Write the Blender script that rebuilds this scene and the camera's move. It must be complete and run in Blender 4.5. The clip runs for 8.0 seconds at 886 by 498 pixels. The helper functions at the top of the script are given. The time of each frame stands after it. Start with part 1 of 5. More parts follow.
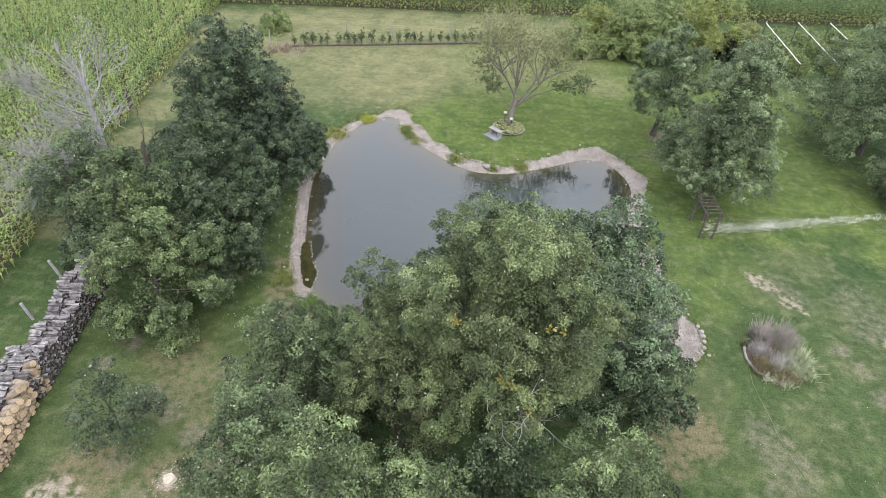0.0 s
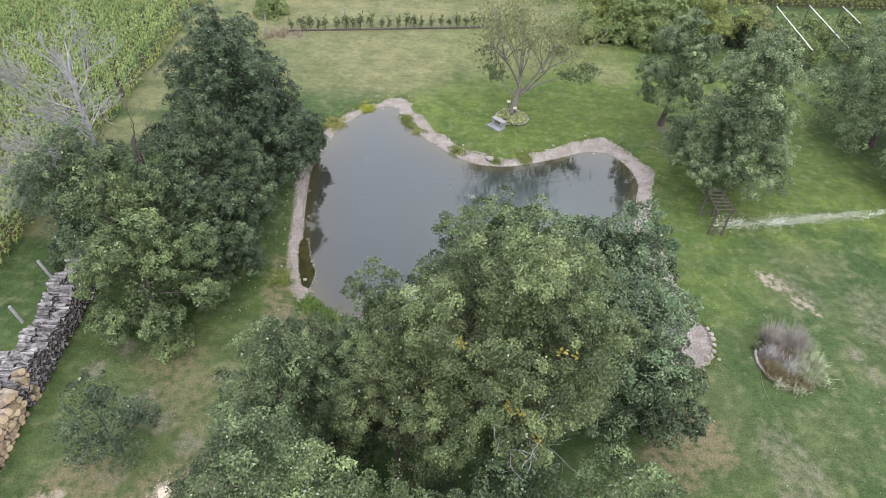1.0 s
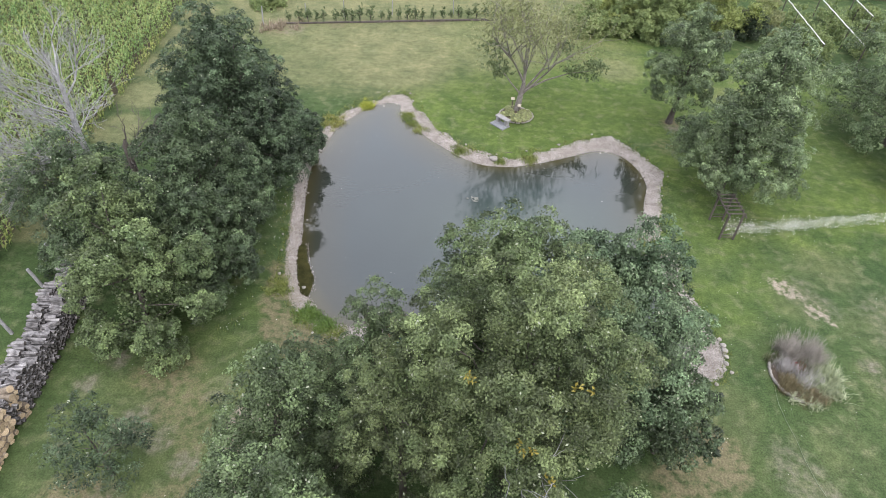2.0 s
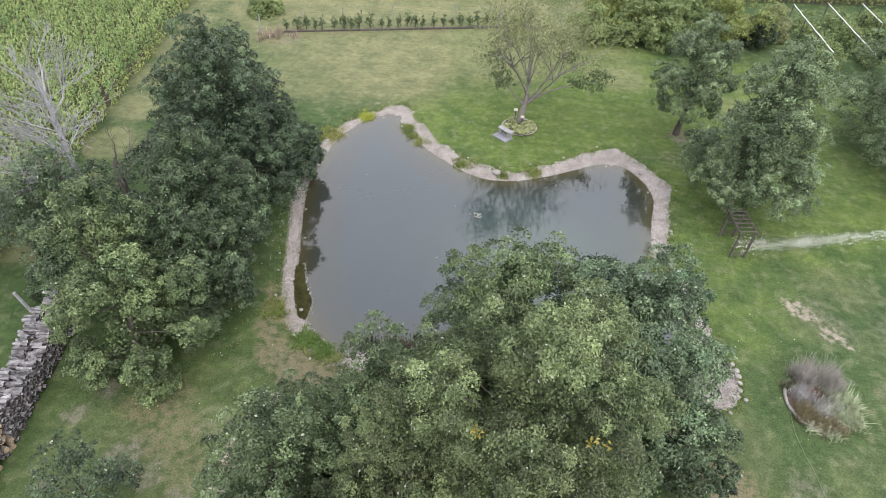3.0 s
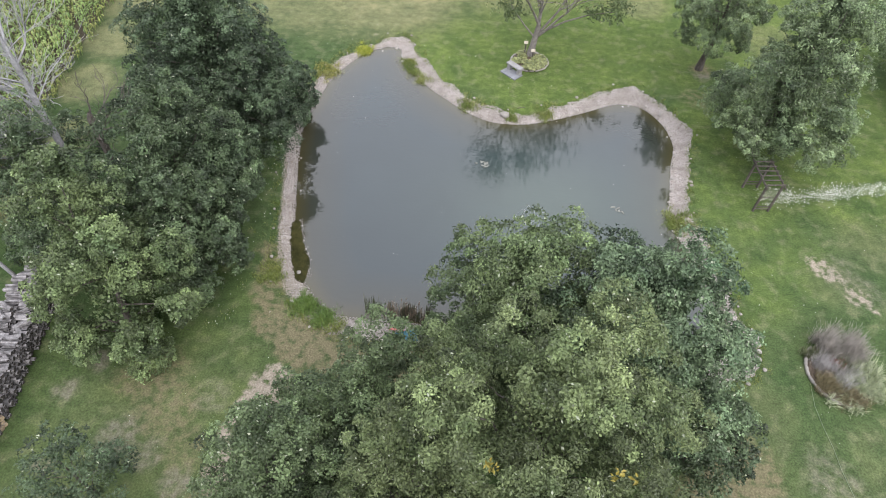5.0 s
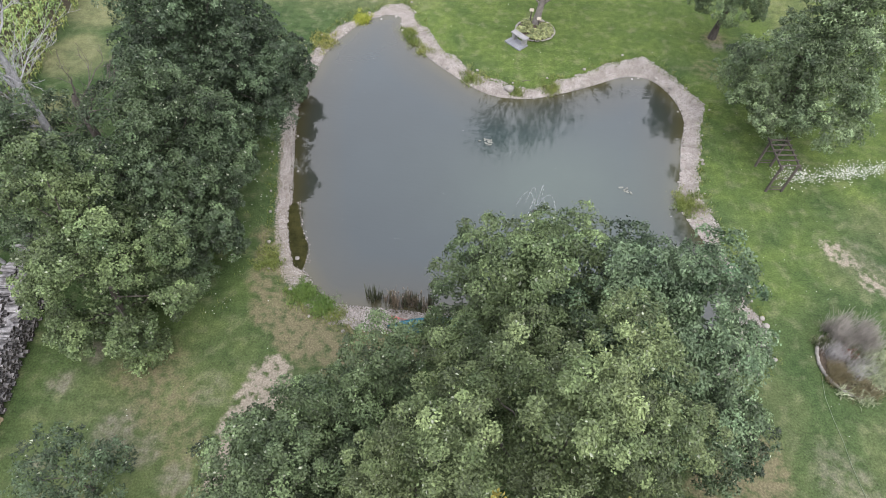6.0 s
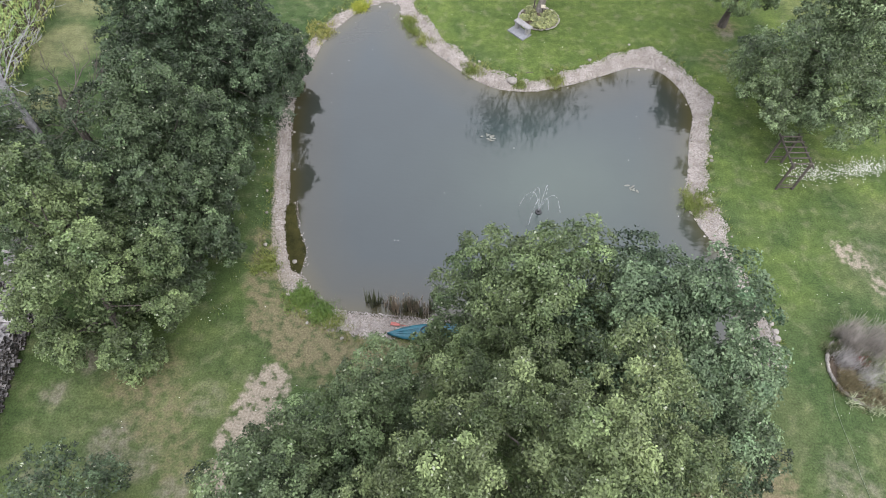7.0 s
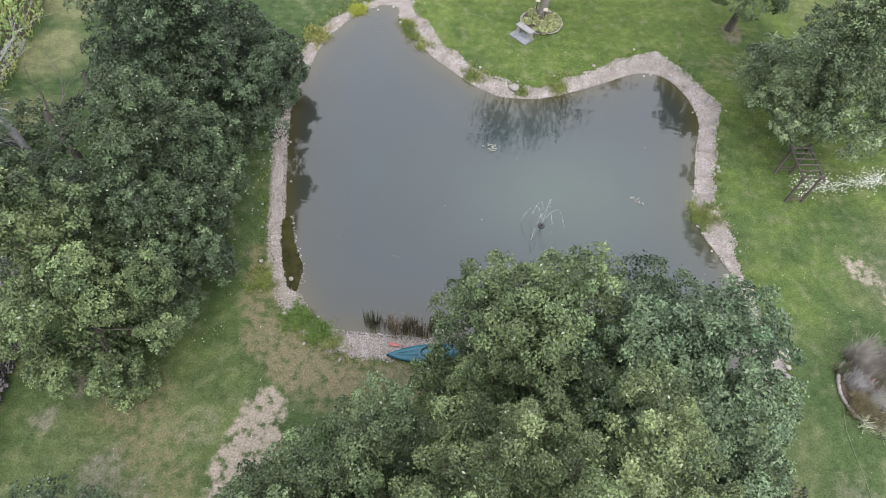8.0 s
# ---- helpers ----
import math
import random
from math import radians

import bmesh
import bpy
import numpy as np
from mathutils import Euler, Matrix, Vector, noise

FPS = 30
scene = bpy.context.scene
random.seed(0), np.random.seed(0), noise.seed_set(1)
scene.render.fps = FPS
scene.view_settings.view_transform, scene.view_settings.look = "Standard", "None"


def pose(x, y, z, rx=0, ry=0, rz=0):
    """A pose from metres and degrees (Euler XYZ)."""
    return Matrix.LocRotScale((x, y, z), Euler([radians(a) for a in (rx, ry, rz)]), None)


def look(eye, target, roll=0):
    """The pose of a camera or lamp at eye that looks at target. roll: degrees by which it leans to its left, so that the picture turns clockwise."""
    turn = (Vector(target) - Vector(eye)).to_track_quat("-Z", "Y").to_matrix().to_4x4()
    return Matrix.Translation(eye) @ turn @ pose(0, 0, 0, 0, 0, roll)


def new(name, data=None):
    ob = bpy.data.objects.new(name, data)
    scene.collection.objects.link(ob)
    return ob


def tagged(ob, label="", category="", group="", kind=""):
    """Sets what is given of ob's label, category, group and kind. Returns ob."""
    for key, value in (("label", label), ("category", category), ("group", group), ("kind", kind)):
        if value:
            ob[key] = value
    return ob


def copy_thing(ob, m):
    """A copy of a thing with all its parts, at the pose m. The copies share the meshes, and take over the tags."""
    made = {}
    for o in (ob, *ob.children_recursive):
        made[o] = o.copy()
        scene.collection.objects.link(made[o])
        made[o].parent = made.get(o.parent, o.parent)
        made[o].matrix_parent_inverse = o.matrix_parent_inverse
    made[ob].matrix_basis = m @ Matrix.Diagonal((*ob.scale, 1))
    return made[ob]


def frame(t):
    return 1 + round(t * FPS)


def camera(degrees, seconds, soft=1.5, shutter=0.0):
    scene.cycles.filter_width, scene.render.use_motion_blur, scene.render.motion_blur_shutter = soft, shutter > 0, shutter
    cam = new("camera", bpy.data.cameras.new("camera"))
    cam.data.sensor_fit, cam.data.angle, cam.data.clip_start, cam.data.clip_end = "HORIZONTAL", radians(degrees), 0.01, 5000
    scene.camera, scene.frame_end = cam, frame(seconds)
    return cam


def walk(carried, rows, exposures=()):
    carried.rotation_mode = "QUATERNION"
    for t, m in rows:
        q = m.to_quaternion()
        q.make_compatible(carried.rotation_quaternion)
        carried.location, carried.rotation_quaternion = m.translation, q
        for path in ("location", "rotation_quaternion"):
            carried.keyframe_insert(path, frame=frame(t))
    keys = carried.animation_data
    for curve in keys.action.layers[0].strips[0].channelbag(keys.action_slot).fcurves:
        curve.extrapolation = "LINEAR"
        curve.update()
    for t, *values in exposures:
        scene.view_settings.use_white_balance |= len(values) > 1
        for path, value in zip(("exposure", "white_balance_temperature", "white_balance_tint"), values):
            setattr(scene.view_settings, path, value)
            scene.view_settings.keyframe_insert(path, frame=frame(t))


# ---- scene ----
cam = camera(70.9, 8.0, soft=0.7)
PATH = [
    (0, (0.262, 4.628, 21.053), (0.158, 6.158, 19.769), 2.5),
    (0.5, (0.164, 5.289, 21.084), (0.064, 6.798, 19.775), 2.5),
    (1, (0.011, 5.945, 21.149), (-0.086, 7.432, 19.815), 2.6),
    (1.5, (-0.173, 6.592, 21.188), (-0.264, 8.057, 19.83), 2.7),
    (1.7, (-0.238, 6.86, 21.193), (-0.329, 8.319, 19.828), 2.7),
    (2.8, (-0.439, 8.331, 21.146), (-0.532, 9.792, 19.784), 2.7),
    (3, (-0.515, 8.59, 21.161), (-0.607, 10.051, 19.799), 2.6),
    (3.5, (-0.611, 9.216, 21.168), (-0.701, 10.648, 19.775), 2.5),
    (4, (-0.704, 9.898, 21.207), (-0.788, 11.273, 19.756), 2.5),
    (4.5, (-0.824, 10.582, 21.245), (-0.902, 11.898, 19.741), 2.5),
    (4.7, (-0.866, 10.833, 21.245), (-0.942, 12.127, 19.722), 2.6),
    (5.8, (-1.081, 12.215, 21.279), (-1.146, 13.395, 19.665), 2.8),
    (6, (-1.123, 12.556, 21.293), (-1.186, 13.713, 19.663), 2.7),
    (6.5, (-1.227, 13.227, 21.342), (-1.286, 14.349, 19.688), 2.7),
    (7, (-1.254, 13.831, 21.343), (-1.313, 14.925, 19.67), 2.6),
    (7.5, (-1.335, 14.453, 21.327), (-1.39, 15.521, 19.637), 2.7),
    (8, (-1.442, 15.081, 21.328), (-1.494, 16.149, 19.637), 2.8),
]
walk(cam, [(t, look(eye, target, roll)) for t, eye, target, roll in PATH])

# ---- light ----
world = bpy.data.worlds.new("overcast_sky")
scene.world = world
world.use_nodes = True
wn, wl = world.node_tree.nodes, world.node_tree.links
wn.clear()
sky = wn.new("ShaderNodeTexSky")
sky.sky_type = "NISHITA"
sky.sun_disc = False
sky.sun_elevation = radians(52)
sky.sun_rotation = radians(150)
sky.air_density, sky.dust_density, sky.ozone_density = 1.0, 4.0, 1.0
grey = wn.new("ShaderNodeHueSaturation")
grey.inputs["Saturation"].default_value = 0.55
back = wn.new("ShaderNodeBackground")
back.inputs["Strength"].default_value = 0.034
wout = wn.new("ShaderNodeOutputWorld")
wl.new(sky.outputs["Color"], grey.inputs["Color"])
wl.new(grey.outputs["Color"], back.inputs["Color"])
wl.new(back.outputs["Background"], wout.inputs["Surface"])

sun_data = bpy.data.lights.new("sun", "SUN")
sun_data.energy, sun_data.angle, sun_data.color = 1.5, radians(135), (0.98, 0.975, 1.055)
sun = new("sun", sun_data)
sun.matrix_world = look((3, -4, 70), (0, 0, 0))
scene.view_settings.exposure = 2.14


# ---- mesh helpers ----
def mesh_np(name, verts, faces, smooth=False):
    """A mesh from an array of places and an array of quads or triangles."""
    verts, faces = np.asarray(verts, np.float32), np.asarray(faces, np.int32)
    me = bpy.data.meshes.new(name)
    k = faces.shape[1]
    me.vertices.add(len(verts))
    me.vertices.foreach_set("co", verts.ravel())
    me.loops.add(faces.size)
    me.loops.foreach_set("vertex_index", faces.ravel())
    me.polygons.add(len(faces))
    me.polygons.foreach_set("loop_start", np.arange(0, faces.size, k, dtype=np.int32))
    me.polygons.foreach_set("use_smooth", np.full(len(faces), smooth))
    me.update(calc_edges=True)
    return me


def thing(name, label, category, x=0, y=0, z=0, turn=0, group="", kind=""):
    """An Empty at the base of a thing, to carry its parts."""
    ob = new(name)
    ob.empty_display_size = 0.2
    ob.matrix_basis = pose(x, y, z, 0, 0, turn)
    return tagged(ob, label, category, group, kind)


def part(name, bm, material, parent, label="", at=None):
    """Links a bmesh or a mesh as one part under a thing."""
    me = bm
    if isinstance(bm, bmesh.types.BMesh):
        me = bpy.data.meshes.new(name)
        bm.to_mesh(me)
        bm.free()
    if material is not None and not me.materials:
        me.materials.append(material)
    ob = new(name, me)
    ob.parent = parent
    if at is not None:
        ob.matrix_basis = at
    return tagged(ob, label)


def whole(name, bm, material, label, category, group="", kind="", at=None):
    """Links a bmesh or a mesh as a thing of one piece."""
    ob = part(name, bm, material, None, label, at)
    return tagged(ob, "", category, group, kind)


def box(bm, sx, sy, sz, m=None, bevel=0.0):
    """A bevelled box, centred on m."""
    m = m or Matrix()
    got = bmesh.ops.create_cube(bm, size=1.0, matrix=m @ Matrix.Diagonal((sx, sy, sz, 1)))["verts"]
    if bevel:
        edges = list({e for v in got for e in v.link_edges})
        bmesh.ops.bevel(bm, geom=edges, offset=bevel, segments=1, affect="EDGES")


def rod(bm, a, b, r, r2=None, sides=8):
    """A round bar from a to b."""
    a, b = Vector(a), Vector(b)
    m = Matrix.Translation((a + b) / 2) @ (b - a).to_track_quat("Z", "Y").to_matrix().to_4x4()
    bmesh.ops.create_cone(bm, cap_ends=True, segments=sides, radius1=r, radius2=r if r2 is None else r2, depth=(b - a).length, matrix=m)


def tubes(lines, sides=5):
    """Tapered bent tubes as arrays. lines: (places, radii)."""
    verts, faces, start = [], [], 0
    for places, radii in lines:
        p = np.asarray(places, float)
        d = np.gradient(p, axis=0)
        d /= np.linalg.norm(d, axis=1)[:, None] + 1e-9
        ref = np.where(np.abs(d[:, 2:3]) > 0.9, [[1.0, 0, 0]], [[0, 0, 1.0]])
        s = np.cross(d, ref)
        s /= np.linalg.norm(s, axis=1)[:, None] + 1e-9
        w = np.cross(d, s)
        a = np.linspace(0, 2 * np.pi, sides, endpoint=False)
        ring = s[:, None] * np.cos(a)[None, :, None] + w[:, None] * np.sin(a)[None, :, None]
        verts.append((p[:, None] + ring * np.asarray(radii)[:, None, None]).reshape(-1, 3))
        n = len(p)
        i, j = np.meshgrid(np.arange(n - 1), np.arange(sides), indexing="ij")
        k = (j + 1) % sides
        faces.append((np.stack([i * sides + j, i * sides + k, (i + 1) * sides + k, (i + 1) * sides + j], -1) + start).reshape(-1, 4))
        start += n * sides
    return np.concatenate(verts), np.concatenate(faces)


def unit(v):
    return v / (np.linalg.norm(v, axis=-1, keepdims=True) + 1e-9)


def ring_spline(points, steps=8):
    """A closed smooth line through the points."""
    p = np.asarray(points, float)
    a, b, c, d = np.roll(p, 1, 0), p, np.roll(p, -1, 0), np.roll(p, -2, 0)
    t = np.linspace(0, 1, steps, endpoint=False)[None, :, None]
    a, b, c, d = (q[:, None] for q in (a, b, c, d))
    return (0.5 * (2 * b + (c - a) * t + (2 * a - 5 * b + 4 * c - d) * t * t + (3 * b - a - 3 * c + d) * t ** 3)).reshape(-1, 2)


def distance(px, py, line):
    """Distances of places from a closed line, negative inside."""
    best = np.full(px.shape, 1e9)
    inside = np.zeros(px.shape, bool)
    for (ax, ay), (bx, by) in zip(line, np.roll(line, -1, 0)):
        ex, ey = bx - ax, by - ay
        t = np.clip(((px - ax) * ex + (py - ay) * ey) / (ex * ex + ey * ey + 1e-9), 0, 1)
        best = np.minimum(best, (px - ax - t * ex) ** 2 + (py - ay - t * ey) ** 2)
        if ay != by:
            inside ^= ((ay > py) != (by > py)) & (px < ex * (py - ay) / (by - ay) + ax)
    return np.where(inside, -1, 1) * np.sqrt(best)


def smooth01(a, b, v):
    t = np.clip((v - a) / (b - a), 0, 1)
    return t * t * (3 - 2 * t)


def ripple(px, py, scale, seed=0.0):
    """Soft uneven values between -1 and 1."""
    s = 0
    for k, (u, v, q) in enumerate(((1.0, 0.3, 0.1), (-0.5, 1.1, 1.7), (0.7, -0.9, 3.1), (1.6, 1.3, 4.4), (-2.1, 0.8, 0.7), (0.4, 2.3, 2.2))):
        s = s + np.sin((px * u + py * v) * scale + q + seed * (k + 1.3)) / (1 + 0.35 * k)
    return s / 3.2


# ---- materials ----
def surface(name, dark, light, scale=4.0, rough=0.8, bump=0.3, fine=30.0, island=0.0, thing_vary=0.0, metal=0.0, spec=0.4, through_light=0.0, pale_share=0.0, grain=0.35, stretch=(1, 1, 1), dist=0.02, tufted=False):
    """A mottled surface: two colours mixed by soft patches, fine grain over them, and relief."""
    mat = bpy.data.materials.new(name)
    mat.use_nodes = True
    nt = mat.node_tree
    n, l = nt.nodes, nt.links
    bsdf, out = n["Principled BSDF"], n["Material Output"]
    co = n.new("ShaderNodeTexCoord")
    mapping = n.new("ShaderNodeMapping")
    mapping.inputs["Scale"].default_value = stretch
    l.new(co.outputs["Object"], mapping.inputs["Vector"])
    a = n.new("ShaderNodeTexNoise")
    a.inputs["Scale"].default_value, a.inputs["Detail"].default_value = scale, 4
    b = n.new("ShaderNodeTexNoise")
    b.inputs["Scale"].default_value, b.inputs["Detail"].default_value = fine, 3
    for t in (a, b):
        l.new(mapping.outputs["Vector"], t.inputs["Vector"])
    ramp = n.new("ShaderNodeMapRange")
    ramp.inputs["From Min"].default_value, ramp.inputs["From Max"].default_value = 0.3, 0.7
    l.new(a.outputs["Fac"], ramp.inputs["Value"])
    mix = n.new("ShaderNodeMix")
    mix.data_type = "RGBA"
    mix.inputs["A"].default_value, mix.inputs["B"].default_value = (*dark, 1), (*light, 1)
    l.new(ramp.outputs["Result"], mix.inputs["Factor"])
    colour = mix.outputs["Result"]
    grain_map = n.new("ShaderNodeMapRange")
    grain_map.inputs["From Min"].default_value, grain_map.inputs["From Max"].default_value = 0.25, 0.75
    grain_map.inputs["To Min"].default_value, grain_map.inputs["To Max"].default_value = 1 - grain, 1 + grain
    l.new(b.outputs["Fac"], grain_map.inputs["Value"])
    value = grain_map.outputs["Result"]
    for amount, kind in ((island, "island"), (thing_vary, "thing")):
        if amount:
            src = n.new("ShaderNodeNewGeometry" if kind == "island" else "ShaderNodeObjectInfo")
            rnd = src.outputs["Random Per Island" if kind == "island" else "Random"]
            rm = n.new("ShaderNodeMapRange")
            rm.inputs["To Min"].default_value, rm.inputs["To Max"].default_value = 1 - amount, 1 + amount
            l.new(rnd, rm.inputs["Value"])
            mul = n.new("ShaderNodeMath")
            mul.operation = "MULTIPLY"
            l.new(value, mul.inputs[0])
            l.new(rm.outputs["Result"], mul.inputs[1])
            value = mul.outputs["Value"]
    if tufted:
        tone = n.new("ShaderNodeAttribute")
        tone.attribute_name = "tone"
        mul = n.new("ShaderNodeMath")
        mul.operation = "MULTIPLY"
        l.new(value, mul.inputs[0])
        l.new(tone.outputs["Fac"], mul.inputs[1])
        value = mul.outputs["Value"]
    hsv = n.new("ShaderNodeHueSaturation")
    l.new(colour, hsv.inputs["Color"])
    l.new(value, hsv.inputs["Value"])
    # a random few leaves coloured pale, standing for glints and upturned undersides
    if pale_share:
        geo = n.new("ShaderNodeNewGeometry")
        few = n.new("ShaderNodeMath")
        few.operation = "LESS_THAN"
        few.inputs[1].default_value = pale_share
        scramble = n.new("ShaderNodeMath")
        scramble.operation = "FRACT"
        spread = n.new("ShaderNodeMath")
        spread.operation = "MULTIPLY"
        spread.inputs[1].default_value = 37.7
        l.new(geo.outputs["Random Per Island"], spread.inputs[0])
        l.new(spread.outputs["Value"], scramble.inputs[0])
        l.new(scramble.outputs["Value"], few.inputs[0])
        pale = n.new("ShaderNodeMix")
        pale.data_type = "RGBA"
        pale.inputs["B"].default_value = (0.3, 0.33, 0.24, 1)
        l.new(few.outputs["Value"], pale.inputs["Factor"])
        l.new(hsv.outputs["Color"], pale.inputs["A"])
        l.new(pale.outputs["Result"], bsdf.inputs["Base Color"])
    else:
        l.new(hsv.outputs["Color"], bsdf.inputs["Base Color"])
    bsdf.inputs["Roughness"].default_value = rough
    bsdf.inputs["Metallic"].default_value = metal
    bsdf.inputs["Specular IOR Level"].default_value = spec
    if bump:
        bp = n.new("ShaderNodeBump")
        bp.inputs["Strength"].default_value, bp.inputs["Distance"].default_value = bump, dist
        l.new(b.outputs["Fac"], bp.inputs["Height"])
        l.new(bp.outputs["Normal"], bsdf.inputs["Normal"])
    if through_light:
        tr = n.new("ShaderNodeBsdfTranslucent")
        l.new(hsv.outputs["Color"], tr.inputs["Color"])
        ms = n.new("ShaderNodeMixShader")
        ms.inputs["Fac"].default_value = through_light
        l.new(bsdf.outputs["BSDF"], ms.inputs[1])
        l.new(tr.outputs["BSDF"], ms.inputs[2])
        l.new(ms.outputs["Shader"], out.inputs["Surface"])
    return mat


def leaf_mat(name, dark, light, scale=0.8, rough=0.45, island=0.26, spec=0.3, through_light=0.05, tufted=False):
    """Leaves that differ one by one, a few coloured pale for white glints and upturned undersides."""
    return surface(name, dark, light, scale, rough, 0, 6.0, island, 0.0, 0, spec, through_light, 0.012 if name.startswith("oak") else 0.0, 0.15, tufted=tufted)


M_OAK_DARK = leaf_mat("oak_leaf_dark", (0.022, 0.036, 0.020), (0.080, 0.118, 0.061), island=0.45, tufted=True)
M_OAK_LIGHT = leaf_mat("oak_leaf_light", (0.046, 0.069, 0.027), (0.160, 0.198, 0.088), island=0.45, tufted=True)
M_OAK_MID = leaf_mat("oak_leaf_mid", (0.035, 0.054, 0.026), (0.127, 0.173, 0.079), island=0.45, tufted=True)
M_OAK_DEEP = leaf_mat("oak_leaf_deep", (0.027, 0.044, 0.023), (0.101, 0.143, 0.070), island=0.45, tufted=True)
M_OAK_COOL = leaf_mat("oak_leaf_cool", (0.041, 0.071, 0.037), (0.146, 0.202, 0.108), island=0.45, tufted=True)
M_OAK_EAST = leaf_mat("oak_leaf_east", (0.052, 0.081, 0.040), (0.19, 0.25, 0.125), island=0.45, tufted=True)
M_OAK_FAIR = leaf_mat("oak_leaf_fair", (0.040, 0.064, 0.027), (0.149, 0.196, 0.084), island=0.45, tufted=True)
M_HEDGE = leaf_mat("hedge_leaf", (0.05, 0.076, 0.034), (0.125, 0.165, 0.072))
M_SHRUB = leaf_mat("shrub_leaf", (0.12, 0.17, 0.062), (0.22, 0.27, 0.105))
M_YELLOW = leaf_mat("yellow_leaf", (0.17, 0.15, 0.03), (0.26, 0.22, 0.05), 5.0)
M_GOLD = leaf_mat("golden_leaf", (0.145, 0.18, 0.05), (0.255, 0.3, 0.095))
M_SPARSE = leaf_mat("thin_leaf", (0.13, 0.155, 0.065), (0.24, 0.255, 0.115))
M_CORN = leaf_mat("corn_leaf", (0.105, 0.185, 0.052), (0.215, 0.29, 0.092), 0.25, island=0.45)
M_CORN_GREEN = leaf_mat("green_corn_leaf", (0.055, 0.115, 0.036), (0.125, 0.19, 0.06), 0.25, island=0.45)
M_TASSEL = leaf_mat("corn_tassel", (0.3, 0.34, 0.13), (0.42, 0.43, 0.2), 0.25)
M_CORN_DRY = leaf_mat("dry_corn_leaf", (0.18, 0.22, 0.06), (0.29, 0.31, 0.1), 0.5, island=0.4)
M_HERB = leaf_mat("herb_leaf", (0.095, 0.135, 0.031), (0.18, 0.2, 0.055))
M_BEDLEAF = leaf_mat("bed_leaf", (0.11, 0.14, 0.05), (0.27, 0.28, 0.13), 6.0, island=0.4)
M_LUSH = leaf_mat("lush_grass", (0.06, 0.112, 0.022), (0.12, 0.18, 0.042))
M_HOSTA = leaf_mat("hosta_leaf", (0.13, 0.155, 0.04), (0.28, 0.27, 0.08), 6.0)
M_BRIGHT = leaf_mat("bright_leaf", (0.2, 0.24, 0.03), (0.32, 0.34, 0.06), 4.0)
M_REED = leaf_mat("reed_leaf", (0.075, 0.09, 0.045), (0.13, 0.14, 0.075), 4.0)
M_REED_DRY = leaf_mat("dry_reed", (0.19, 0.15, 0.11), (0.33, 0.28, 0.21), 4.0, island=0.4)
M_LILY = leaf_mat("floating_leaf", (0.13, 0.135, 0.115), (0.21, 0.215, 0.19), 5.0)
M_PLUME = leaf_mat("grass_plume", (0.23, 0.21, 0.185), (0.34, 0.315, 0.285), 3.0)
M_SILVER = leaf_mat("silver_plume", (0.312, 0.296, 0.289), (0.484, 0.468, 0.452), 4.0)
M_BLADE = leaf_mat("cream_blade", (0.15, 0.19, 0.085), (0.37, 0.4, 0.27), 5.0, island=0.5)
M_RUST = leaf_mat("rusty_grass", (0.12, 0.1, 0.055), (0.2, 0.175, 0.1), 4.0)
M_RED = surface("red_plastic", (0.28, 0.08, 0.07), (0.34, 0.12, 0.1), 4, 0.5, 0.05, 20)
M_CRIMSON = surface("red_petal", (0.16, 0.02, 0.025), (0.24, 0.04, 0.04), 8, 0.7, 0, 30)
M_PETAL = surface("white_petal", (0.72, 0.72, 0.68), (0.85, 0.85, 0.82), 8, 0.7, 0, 30, island=0.1, through_light=0.2)
M_TIMBER = surface("weathered_timber", (0.052, 0.045, 0.039), (0.105, 0.092, 0.08), 5, 0.85, 0.4, 40, thing_vary=0.15, stretch=(1, 1, 0.2))
M_CONCRETE = surface("concrete", (0.211, 0.207, 0.207), (0.296, 0.292, 0.292), 6, 0.85, 0.3, 60)
M_SLAB = surface("grey_slab", (0.156, 0.164, 0.179), (0.218, 0.226, 0.242), 4, 0.8, 0.25, 40)
M_WHITE = surface("white_paint", (0.546, 0.546, 0.546), (0.640, 0.640, 0.640), 4, 0.5, 0.05, 30)
M_KAYAK = surface("blue_plastic", (0.013, 0.075, 0.105), (0.022, 0.115, 0.15), 3, 0.4, 0.05, 25)
M_DARK = surface("black_plastic", (0.02, 0.02, 0.022), (0.04, 0.04, 0.042), 5, 0.5, 0.1, 30)
M_LOG_GREY = surface("weathered_log", (0.085, 0.08, 0.08), (0.4, 0.385, 0.385), 5, 0.9, 0.5, 30, island=0.3, thing_vary=0.3)
M_LOG_END = surface("old_log_end", (0.035, 0.03, 0.028), (0.1, 0.088, 0.08), 9, 0.9, 0.4, 40, island=0.3, thing_vary=0.3)
M_LOG_BARK = surface("fresh_log_bark", (0.19, 0.15, 0.11), (0.34, 0.285, 0.22), 5, 0.9, 0.4, 40, island=0.25, thing_vary=0.25)
M_LOG_NEW = surface("cut_log", (0.33, 0.245, 0.15), (0.5, 0.4, 0.27), 6, 0.85, 0.3, 40, island=0.25, thing_vary=0.25)
M_SAND = surface("sawdust", (0.390, 0.343, 0.265), (0.530, 0.484, 0.406), 8, 0.9, 0.3, 60)
M_SPRAY = surface("water_spray", (0.64, 0.66, 0.68), (0.75, 0.77, 0.78), 8, 0.2, 0, 30, through_light=0.5)
M_HOSE = surface("garden_hose", (0.13, 0.17, 0.1), (0.18, 0.22, 0.14), 3, 0.5, 0, 20)
M_BARK = surface("bark", (0.055, 0.047, 0.04), (0.115, 0.103, 0.09), 6, 0.9, 0.6, 40, stretch=(1, 1, 0.3))
